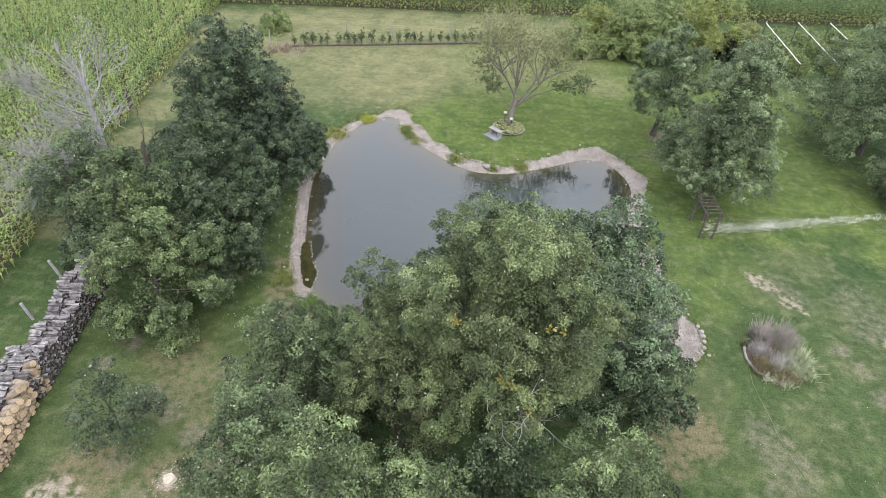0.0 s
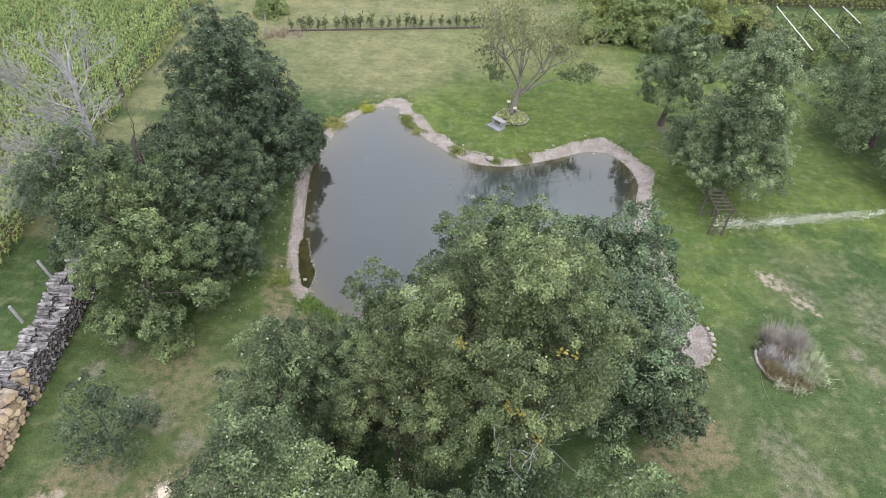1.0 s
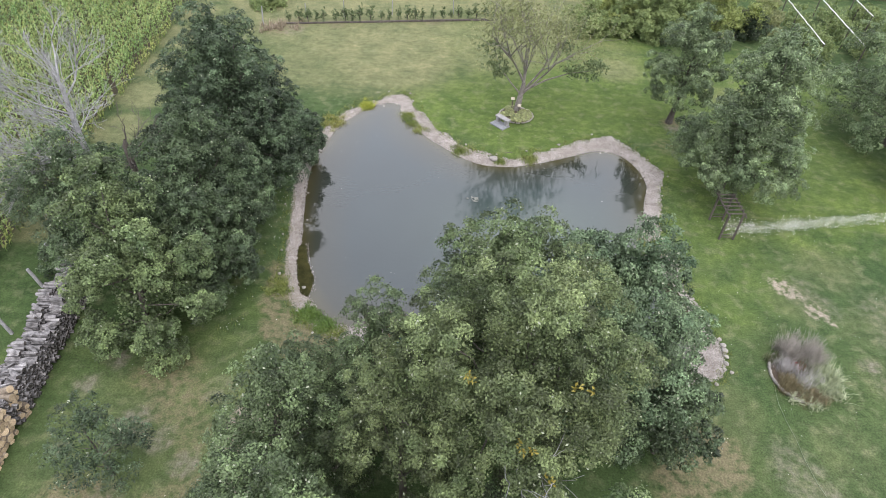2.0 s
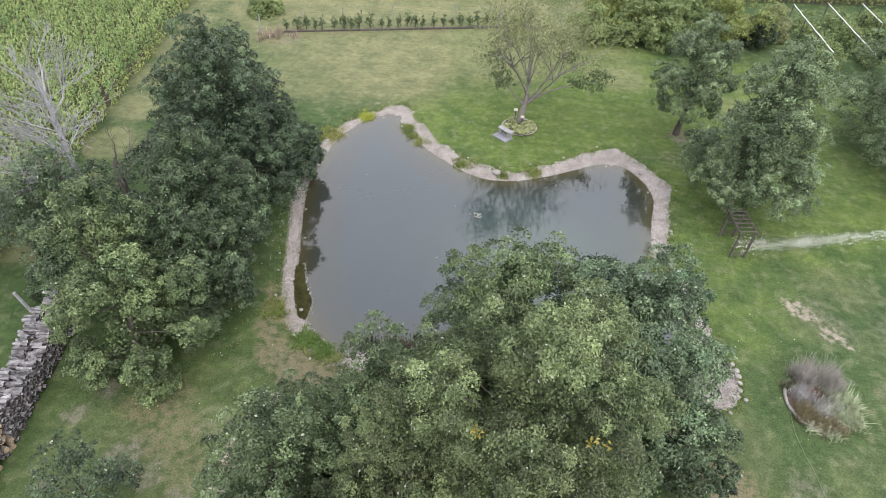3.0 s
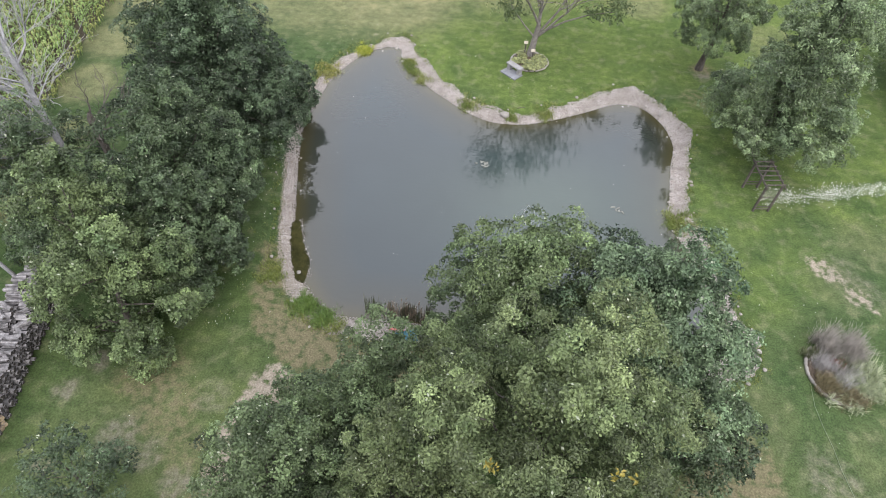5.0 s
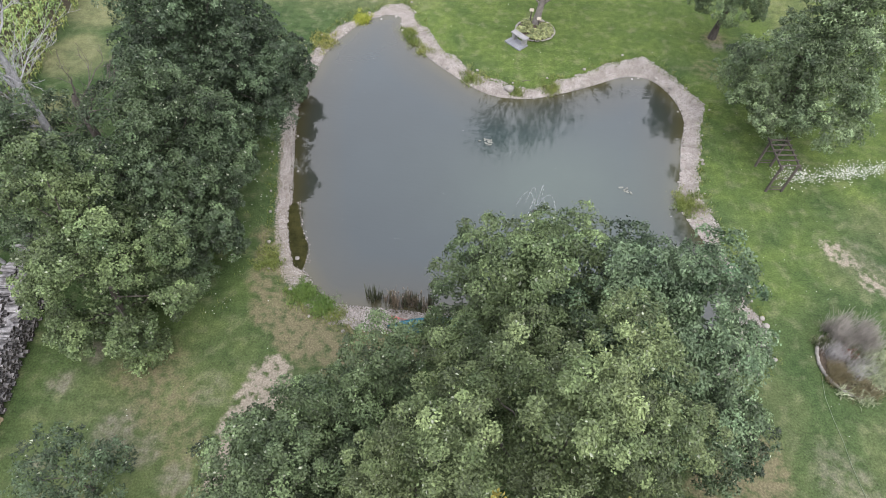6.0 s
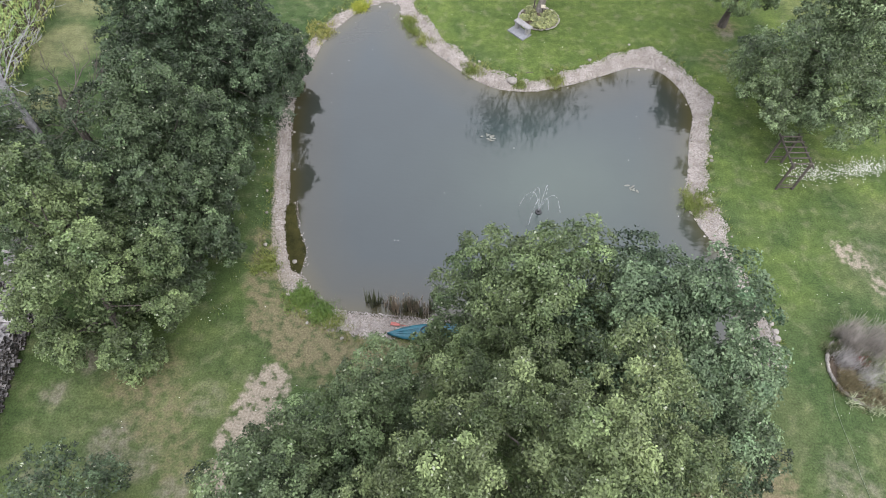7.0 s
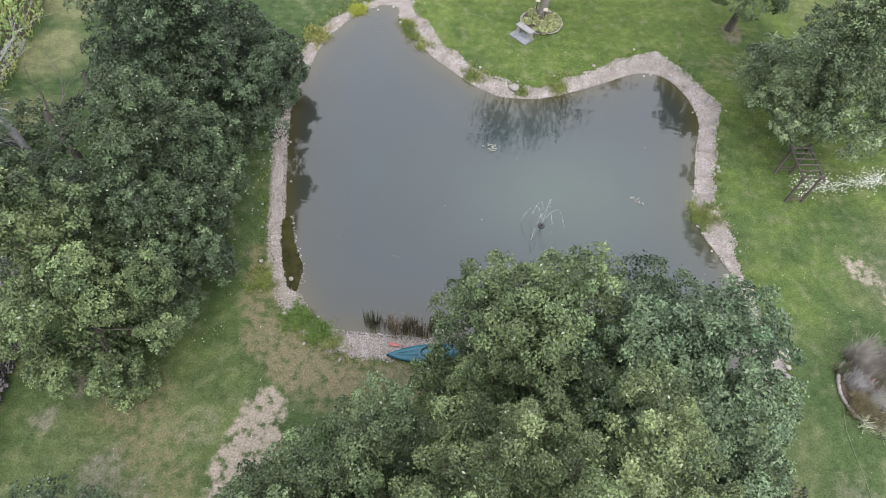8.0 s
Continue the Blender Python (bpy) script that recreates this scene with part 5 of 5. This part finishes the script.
def hosta(x, y, s, seed):
    """A low rosette of broad pointed leaves."""
    rng = np.random.default_rng(seed)
    n = 26
    a = rng.uniform(0, 6.283, n)
    out = np.stack([np.cos(a), np.sin(a), np.zeros(n)], 1)
    side = np.stack([-np.sin(a), np.cos(a), np.zeros(n)], 1)
    ln, up = rng.uniform(0.16, 0.32, n)[:, None] * s, rng.uniform(0.25, 0.9, n)[:, None]
    z = np.array([0, 0, 1.0])
    p0, p1, p2 = out * 0.02, out * ln * 0.5 + z * ln * up * 0.7, out * ln + z * ln * up * 0.55
    w = ln * 0.26
    v = np.stack([p0, p1 + side * w, p2, p1 - side * w], 1).reshape(-1, 3)
    return whole("hosta", mesh_np("hosta", v, np.arange(n * 4).reshape(-1, 4)), M_BEDLEAF, "low variegated yellow-green hosta in a flower bed", "plant", "hostas in the bed", at=pose(x, y, 0.06))


for k in range(60):
    a, r = rng.uniform(0, 6.283), math.sqrt(rng.uniform(0.03, 0.85))
    hx, hy = BED[0] + BED[2] * r * math.cos(a), BED[1] + BED[3] * r * math.sin(a)
    if math.hypot(hx - 1.85, hy - 43.9) > 0.35 and not (hx < 1.25 and hy < 42.75):
        hosta(hx, hy, rng.uniform(0.6, 1.15), 200 + k)
for x, y, h in ((1.5, 43.95, 0.75), (1.95, 43.55, 0.5)):
    top = thing("garden_marker", "small pale plaque on a short wooden stake", "marker", x, y, 0.04)
    bm = bmesh.new()
    box(bm, 0.06, 0.06, h, pose(0, 0, h / 2), 0.006)
    stake = part("stake", bm, M_TIMBER, top)
    bm = bmesh.new()
    box(bm, 0.24, 0.05, 0.17, pose(0, -0.035, h + 0.06, -35), 0.008)
    part("plaque", bm, M_SAND, stake, "pale plaque")


# ---- arbor and daisies ----
def arbor():
    top = thing("garden_arbor", "weathered wooden garden arbor with a slatted roof", "arbor", 12.7, 33.35, float(ground_z(12.7, 33.35)), 6)
    W, L, Hh = 0.72, 1.55, 1.66
    for sy in (-1, 1):
        for sx in (-1, 1):
            bm = bmesh.new()
            box(bm, 0.09, 0.09, Hh + 0.1, pose(sx * W / 2, sy * L / 2, Hh / 2 - 0.05, 0, 0, 0), 0.006)
            part("post", bm, M_TIMBER, top)
        for z in (0.2, 0.36, 0.95):
            bm = bmesh.new()
            box(bm, W + 0.06, 0.03, 0.045, pose(0, sy * (L / 2 + 0.052), z), 0.004)
            part("rung", bm, M_TIMBER, top)
    for sx in (-1, 1):
        bm = bmesh.new()
        box(bm, 0.045, L + 0.45, 0.09, pose(sx * W / 2 + 0.06 * sx, 0, Hh - 0.02), 0.006)
        part("roof_beam", bm, M_TIMBER, top)
    for k in range(6):
        bm = bmesh.new()
        box(bm, W + 0.22, 0.055, 0.045, pose(0.02, -L / 2 + k * L / 5, Hh + 0.05, 0, 0, 1.5 - k * 0.5), 0.005)
        part("roof_slat", bm, M_TIMBER, top)


arbor()


def flowers(name, label, x, y, rng, low, high, size):
    """White flower heads on thin stems: a disc of petals each."""
    n = len(x)
    z = ground_z(x, y) + rng.uniform(low, high, n)
    a = np.arange(6) * 1.0472
    r = rng.uniform(size * 0.6, size * 1.2, n)
    tx, ty = rng.normal(0, 0.35, n), rng.normal(0, 0.35, n)
    rim = np.stack([x[:, None] + np.cos(a) * r[:, None], y[:, None] + np.sin(a) * r[:, None], z[:, None] + (np.cos(a) * tx[:, None] + np.sin(a) * ty[:, None]) * r[:, None]], -1)
    mid = np.stack([x, y, z + 0.006], -1)[:, None]
    v = np.concatenate([mid, rim], 1)
    f = np.array([[0, 1 + k, 1 + (k + 1) % 6] for k in range(6)])
    f = (f[None] + (np.arange(n) * 7)[:, None, None]).reshape(-1, 3)
    whole(name, mesh_np(name, v.reshape(-1, 3), f), M_PETAL, label, "flowers", kind="stuff")


rng = np.random.default_rng(87)
t = rng.random(5200)
x = 12.9 + 11.4 * t + rng.normal(0, 0.1, 5200)
y = 33.3 + 2.75 * t + rng.normal(0, 1, 5200) * (0.31 - 0.13 * t)
keep = rng.random(5200) < (0.85 - 0.68 * t) * (0.62 + 0.5 * ripple(x, y, 2.4))
flowers("daisies", "white daisies in a long strip through the lawn", x[keep], y[keep], rng, 0.05, 0.2, 0.024)
x, y = rng.uniform(-11.2, -9.9, 70), rng.uniform(23.5, 33.5, 70)
flowers("daisies", "few white daisies scattered in the grass beside the gravel", x, y, rng, 0.04, 0.12, 0.02)
v, f = scatter_tufts([(a, b, rng.uniform(0.6, 1.1)) for a, b in zip(x[::6], y[::6])], 12, 0.2, 0.6, rng, width=0.01)
whole("daisy_leaves", mesh_np("daisy_leaves", v, f), M_HERB, "green stems and leaves of daisies", "plants", kind="stuff")
x, y = rng.uniform(-14, 20, 420), rng.uniform(16, 46, 420)
keep = distance(x, y, BANK) > 0.1
flowers("clover", "scattered small white clover heads in the lawn", x[keep], y[keep], rng, 0.02, 0.05, 0.013)


# ---- island bed with grasses ----
rng = np.random.default_rng(88)
IX, IY, IR, IS = 13.95, 24.1, 1.3, 1.4
ring = thing("bed_edging", "pale edging stones round a bed of ornamental grasses", "edging", IX, IY, 0)
for k in range(17):
    a = math.radians(135 + k * 8.2)
    part("stone", stone_meshes[k % 6], None, ring, at=pose(IR * math.cos(a), IS * math.sin(a), 0.06, 0, 0, math.degrees(a) + 90) @ Matrix.Diagonal((0.3, 0.15, 0.3, 1)))
bm = bmesh.new()
bmesh.ops.create_cone(bm, cap_ends=True, segments=36, radius1=1.0, radius2=0.92, depth=0.06)
whole("bed_soil", bm, M_SOIL, "dark soil of a bed of ornamental grasses", "soil", kind="structure", at=pose(IX, IY, 0.035) @ Matrix.Diagonal((IR * 0.95, IS * 0.95, 1, 1)))
# place, reach, number of tufts, blades in each, length, spread, half width, material
CLUMPS = ((13.2, 23.55, 0.42, 12, 80, 0.5, 0.7, 0.006, M_RUST, "rust-brown ornamental grass clump"), (13.9, 23.05, 0.4, 10, 60, 0.45, 0.8, 0.008, M_RUST, "tawny ornamental grass clump"),
          (13.3, 24.3, 0.38, 12, 60, 0.6, 0.5, 0.008, M_SILVER, "silvery feathered ornamental grass clump"), (14.05, 23.75, 0.36, 12, 60, 0.55, 0.5, 0.008, M_SILVER, "silvery feathered ornamental grass clump"),
          (14.75, 24.2, 0.5, 14, 46, 0.66, 1.0, 0.013, M_BLADE, "cream-striped ornamental grass clump"), (14.6, 23.4, 0.5, 14, 46, 0.6, 1.0, 0.013, M_BLADE, "cream-striped ornamental grass clump"),
          (13.75, 22.75, 0.5, 9, 30, 0.4, 1.1, 0.014, M_BLADE, "low green and cream grass clump"), (13.9, 24.6, 0.45, 12, 50, 0.5, 0.7, 0.014, M_REED, "dark grey-green leafy clump"),
          (13.6, 25.15, 0.5, 14, 100, 0.9, 0.55, 0.003, M_PLUME, "wispy tan grass plumes"), (14.4, 25.1, 0.55, 15, 100, 0.9, 0.55, 0.003, M_PLUME, "wispy tan grass plumes"),
          (13.0, 24.8, 0.3, 7, 50, 0.45, 0.7, 0.012, M_REED, "low grey-green leafy clump"))
for x, y, r, n, m, h, spread, wide, leaf, text in CLUMPS:
    places = [(x + rng.normal(0, r * 0.55), y + rng.normal(0, r * 0.55), rng.uniform(0.8, 1.15)) for _ in range(n)]
    v, f = scatter_tufts(places, m, h, spread, rng, width=wide, base=0.12, droop=0.45)
    whole("ornamental_grass", mesh_np("ornamental_grass", v, f), leaf, text + " in a stone-edged bed", "grass", "grasses in the bed")
bm = bmesh.new()
for _ in range(14):
    x, y, z = 13.72 + rng.normal(0, 0.13), 24.3 + rng.normal(0, 0.12), rng.uniform(0.4, 0.62)
    bmesh.ops.create_icosphere(bm, subdivisions=1, radius=rng.uniform(0.014, 0.024), matrix=Matrix.Translation((x, y, z)) @ Matrix.Diagonal((1, 1, 0.6, 1)))
    rod(bm, (x, y, 0.03), (x, y, z), 0.005, None, 4)
whole("red_flowers", bm, M_CRIMSON, "small red flowers among ornamental grasses", "flowers")
line = [(12.62, 23.3), (12.55, 22.6), (12.62, 21.8), (12.75, 21.0), (12.8, 20.2), (12.95, 19.3), (13.3, 18.2)]
hose = np.array([(x, y, float(ground_z(x, y)) + 0.02) for x, y in line])
whole("garden_hose", mesh_np("garden_hose", *tubes([(hose, np.full(len(hose), 0.007))], 6), True), M_HOSE, "thin pale green garden hose lying on the lawn", "hose")


# ---- hedge row, posts and trellis ----
rng = np.random.default_rng(89)
def hedge_plant(seed):
    r = np.random.default_rng(seed)
    top = thing("hedge_plant", "young bushy hedge plant in a row", "shrub", group="hedge row")
    lines = [(np.array([[0, 0, -0.05], [r.normal(0, 0.05), r.normal(0, 0.05), 0.5], [r.normal(0, 0.1), r.normal(0, 0.1), 1.0]]), np.array([0.03, 0.022, 0.012]))]
    for _ in range(5):
        e = np.array([r.normal(0, 0.22), r.normal(0, 0.22), r.uniform(0.6, 1.15)])
        lines.append((np.array([[0, 0, 0.3], e * [0.4, 0.4, 0.7], e]), np.array([0.018, 0.012, 0.006])))
    part("stem", mesh_np("stem", *tubes(lines, 5), True), M_BARK, top)
    at = r.normal(0, 1, (40, 3)) * [0.17, 0.17, 0.26] + [0, 0, 0.8]
    v, f = leaves(at, unit(r.standard_normal(at.shape)), 9, 0.11, r)
    part("crown", mesh_np("crown", v, f), M_HEDGE, top)
    return top


kinds = [hedge_plant(300 + k) for k in range(4)]
for k in range(28):
    t = k / 27
    x, y = -16.4 + 19.0 * t + rng.normal(0, 0.08), 54.7 + 4.3 * t + rng.normal(0, 0.08)
    m = pose(x, y, float(ground_z(x, y)), 0, 0, rng.uniform(0, 360)) @ Matrix.Scale(rng.uniform(0.65, 1.0), 4)
    if k < 4:
        kinds[k].matrix_basis = m
    else:
        ob = copy_thing(kinds[k % 4], m)
        ob.matrix_basis = m
for k in range(4):
    a = (-16.6 + 4.85 * k, 54.42 + 1.1 * k)
    b = (-16.6 + 4.85 * (k + 1), 54.42 + 1.1 * (k + 1))
    bm = bmesh.new()
    ln = math.hypot(b[0] - a[0], b[1] - a[1]) - 0.02
    box(bm, ln, 0.14, 0.16, Matrix(), 0.015)
    whole("edging_board", bm, M_TIMBER, "grey wooden edging board along a hedge row", "edging", "edging boards", at=pose((a[0] + b[0]) / 2, (a[1] + b[1]) / 2, 0.05, 0, 0, math.degrees(math.atan2(b[1] - a[1], b[0] - a[0]))))
for x, y, h, r, lean, text in ((-18.35, 54.0, 1.5, 0.055, 4, "weathered wooden fence post at the lawn's corner"), (-15.2, 55.6, 1.3, 0.04, -3, "thin wooden stake beside the hedge row"), (-12.4, 56.6, 1.4, 0.035, 2, "thin wooden stake beside the hedge row"), (-8.6, 57.6, 1.4, 0.035, 3, "thin wooden stake beside the hedge row"), (-3.6, 58.8, 1.4, 0.035, -2, "thin wooden stake beside the hedge row"),
                               (-19.5, 25.0, 1.15, 0.085, -14, "leaning wooden post behind a woodpile"), (-19.6, 26.7, 1.15, 0.09, -18, "leaning wooden post behind a woodpile"), (-19.3, 22.3, 1.0, 0.08, -10, "leaning wooden post behind a woodpile")):
    bm = bmesh.new()
    rod(bm, (0, 0, -0.3), (0, 0, h), r, r * 0.85, 9)
    bmesh.ops.bevel(bm, geom=[e for e in bm.edges if e.calc_length() < r], offset=r * 0.15, segments=1, affect="EDGES")
    whole("post", bm, M_DEAD, text, "post", at=pose(x, y, float(ground_z(x, y)), 0, lean, 0))
places = [(-17.2 + rng.normal(0, 0.8), 53.6 + rng.normal(0, 0.5), rng.uniform(0.6, 1.2)) for _ in range(24)]
v, f = scatter_tufts(places, 30, 0.5, 0.6, rng, width=0.012, base=0.1)
whole("corner_plants", mesh_np("corner_plants", v, f), M_REED_DRY, "withered brown plants round a corner post", "plants", kind="stuff")


def trellis(x, y0, y1, seed):
    """A vine row: dark posts, a white rail on top, leafy vines below."""
    r = np.random.default_rng(seed)
    top = thing("vine_trellis", "vine row with dark posts and a white top rail", "trellis", x, y0, 0, group="vine rows")
    L = y1 - y0
    n = 3
    for k in range(n + 1):
        bm = bmesh.new()
        rod(bm, (0, L * k / n, -0.3), (0, L * k / n, 1.66), 0.05, 0.045, 8)
        part("post", bm, M_BARK, top)
    bm = bmesh.new()
    prev = Vector((0, -0.1, 1.68))
    for k in range(1, 13):
        p = Vector((r.normal(0, 0.012), -0.1 + (L + 0.2) * k / 12, 1.68 - 0.03 * math.sin(k * math.pi / 2) ** 2))
        rod(bm, prev, p, 0.035, None, 8)
        prev = p
    part("rail", bm, M_WHITE, top, "white top rail")
    heads = np.stack([r.normal(0.75, 0.5, 110), r.uniform(0, L * 0.96, 110), r.uniform(0.3, 1.45, 110)], 1)
    at = np.repeat(heads, 9, 0) + r.normal(0, 0.17, (990, 3))
    v, f = leaves(at, unit(r.standard_normal(at.shape) + [0, 0, 0.6]), 6, 0.15, r)
    part("vines", mesh_np("vines", v, f), M_SHRUB, top)


for k, (x, y0, y1) in enumerate(((24.5, 54.2, 63.1), (27.55, 54.2, 63.8), (30.55, 60.5, 64.2))):
    trellis(x, y0, y1, 400 + k)


# ---- woodpile ----
def log_mesh(kind, rng, new_cut, length=0.55):
    """A log or split billet lying along x."""
    bm = bmesh.new()
    sides = 9 if kind == "round" else (3 if kind == "wedge" else 5)
    arc = 2 * math.pi if kind == "round" else 2 * math.pi
    a0 = rng.uniform(0, 6.28)
    rings = []
    for s, x in enumerate((-length / 2, -length / 2 + 0.02, length / 2 - 0.02, length / 2)):
        k = 0.9 if s in (0, 3) else 1.0
        rings.append([bm.verts.new((x + rng.normal(0, 0.006), 0.5 * k * math.cos(a0 + arc * j / sides) * (1 + 0.12 * math.sin(3 * j + a0)), 0.5 * k * math.sin(a0 + arc * j / sides))) for j in range(sides)])
    for p, q in zip(rings, rings[1:]):
        for j in range(sides):
            bm.faces.new((p[j], p[(j + 1) % sides], q[(j + 1) % sides], q[j]))
    ends = [bm.faces.new(rings[0]), bm.faces.new(rings[-1])]
    bmesh.ops.recalc_face_normals(bm, faces=bm.faces[:])
    for f in ends:
        f.material_index = 1
    me = bpy.data.meshes.new("log")
    bm.to_mesh(me)
    bm.free()
    me.materials.append(M_LOG_BARK if new_cut else M_LOG_GREY)
    me.materials.append(M_LOG_NEW if new_cut else M_LOG_END)
    return me


def woodpile():
    rng = np.random.default_rng(90)
    top = thing("woodpile", "long stack of weathered firewood with fresh-cut logs", "woodpile", -16.35, 13.0, 0, 7.2)
    old = [log_mesh(k, rng, False) for k in ("round", "wedge", "split", "split", "wedge", "round")]
    cut = [log_mesh(k, rng, True) for k in ("round", "round", "split", "round")]
    far_v, far_f, far_m, start, count = [], [], [], 0, 0
    for row, x0, y_from, y_to, tall in ((0, 0.4, 0.0, 13.4, 1.35), (1, -0.2, 0.0, 13.0, 1.3), (2, -0.95, 0.0, 7.4, 1.15)):
        y = y_from
        while y < y_to:
            fresh = y < 5.6 + rng.normal(0, 0.5) and row == 0
            d = rng.uniform(0.15, 0.3) if fresh else rng.uniform(0.1, 0.2)
            z = d * 0.4
            high = tall * (1 + 0.1 * math.sin(y * 1.3 + row) + 0.06 * math.sin(y * 4.1 + row) + rng.normal(0, 0.06)) * min(1, (y_to - y) / 0.5 + 0.6)
            while z < high:
                s = d * rng.uniform(0.75, 1.2)
                last = z + s * 0.86 >= high
                if fresh and z > high - 0.5:
                    s = rng.uniform(0.24, 0.4)
                turn = rng.normal(0, 5) if not last or rng.random() < 0.6 else rng.normal(0, 35)
                slump = rng.normal(-22, 10) if fresh and z > 0.5 else rng.normal(0, 3)
                m = pose(x0 + rng.normal(0, 0.05), y + rng.normal(0, d * 0.15), z + s * 0.1, rng.normal(0, 3), slump, turn - (14 if fresh else 0)) @ Matrix.Diagonal((rng.uniform(0.8, 1.15), s, s * 0.95, 1))
                me = (cut[rng.integers(0, 4)] if fresh else old[rng.integers(0, 6)])
                if y < 4.6 and row == 0 and count < 290:
                    part("log", me, None, top, at=m)
                    count += 1
                else:
                    a = np.array(m)
                    v = np.empty(len(me.vertices) * 3)
                    me.vertices.foreach_get("co", v)
                    v = v.reshape(-1, 3) @ a[:3, :3].T + a[:3, 3]
                    far_v.append(v)
                    for p in me.polygons:
                        far_f.append([start + i for i in p.vertices])
                        far_m.append(p.material_index + (2 if fresh else 0))
                    start += len(v)
                z += s * 0.86
            y += d * 0.95
    me = bpy.data.meshes.new("firewood")
    me.from_pydata(np.concatenate(far_v).tolist(), [], far_f)
    for mat in (M_LOG_GREY, M_LOG_END, M_LOG_BARK, M_LOG_NEW):
        me.materials.append(mat)
    me.polygons.foreach_set("material_index", np.array(far_m, np.int32))
    ob = part("firewood", me, None, top)
    ob["kind"] = "stuff"


woodpile()


# ---- stump ----
top = thing("tree_stump", "pale cut tree stump with sawdust round it", "stump", -9.95, 15.5, 0)
bm = bmesh.new()
rod(bm, (0, 0, -0.05), (0, 0, 0.14), 0.26, 0.2, 16)
for v in bm.verts:
    v.co += Vector((v.co.x * 0.15 * math.sin(3 * math.atan2(v.co.y, v.co.x)), v.co.y * 0.12 * math.cos(4 * math.atan2(v.co.y, v.co.x)), 0))
part("stump", bm, M_SAND, top)
rng = np.random.default_rng(91)
v, f, size = pebbles(260, rng, 0.006, 0.02)
a, r = rng.uniform(0, 6.283, 260), np.abs(rng.normal(0.3, 0.22, 260))
v += np.stack([np.cos(a) * r, np.sin(a) * r, np.full(260, 0.02)], -1)[:, None]
part("wood_chips", mesh_np("wood_chips", v.reshape(-1, 3), f), M_SAND, top)


# ---- fallen twigs ----
for x, y, turn, ln in ((1.42, 38.9, 15, 0.5), (4.46, 40.28, 28, 0.42)):
    twig = thing("twig", "short brown twig lying on the lawn's edge", "twig", x, y, float(ground_z(x, y)) + 0.02, turn)
    stem = np.array([[-ln / 2, 0, 0], [-ln / 6, 0.02, 0.02], [ln / 6, -0.01, 0.015], [ln / 2, 0.03, 0.01]])
    part("stem", mesh_np("stem", *tubes([(stem, np.array([0.018, 0.016, 0.012, 0.006]))], 6), True), M_BARK, twig)
    side = np.array([[ln / 8, 0, 0.015], [ln / 4, 0.07, 0.03], [ln / 3, 0.12, 0.03]])
    part("shoot", mesh_np("shoot", *tubes([(side, np.array([0.009, 0.007, 0.004]))], 5), True), M_BARK, twig)


# ---- turf ----
def turf(n, seed):
    """Short blades standing up from the lawn, in the lawn's own colours."""
    rng = np.random.default_rng(seed)
    x, y = rng.uniform(-22, 24, n * 2), 13 + 42 * rng.random(n * 2) ** 1.15
    keep = (distance(x, y, BANK) > 0.02) & (blobs(x, y, BARE) < 0.35) & (rng.random(n * 2) < 0.62 + 0.38 * ripple(x, y, 1.7))
    x, y = x[keep][:n], y[keep][:n]
    n = len(x)
    a = rng.uniform(0, 6.283, n)
    w, h = rng.uniform(0.01, 0.024, n), rng.uniform(0.015, 0.045, n)
    lean = rng.normal(0, 0.6, (n, 2)) * h[:, None]
    z = ground_z(x, y)
    s = np.stack([np.cos(a) * w, np.sin(a) * w, 0 * w], 1)
    p = np.stack([x, y, z - 0.005], 1)
    tip = p + np.stack([lean[:, 0], lean[:, 1], h], 1)
    me = mesh_np("turf", np.stack([p - s, p + s, tip], 1).reshape(-1, 3), np.arange(n * 3).reshape(-1, 3))
    for zone_name, spots in (("lush", LUSH), ("pale", PALE), ("worn", WORN), ("bare", BARE), ("grey", GREY)):
        layer = me.attributes.new(zone_name, "FLOAT", "POINT")
        layer.data.foreach_set("value", np.repeat(blobs(x, y, spots), 3).astype(np.float32))
    whole("turf", me, M_LAWN, "short uneven grass blades all over the lawn", "grass", kind="stuff")


turf(80000, 95)
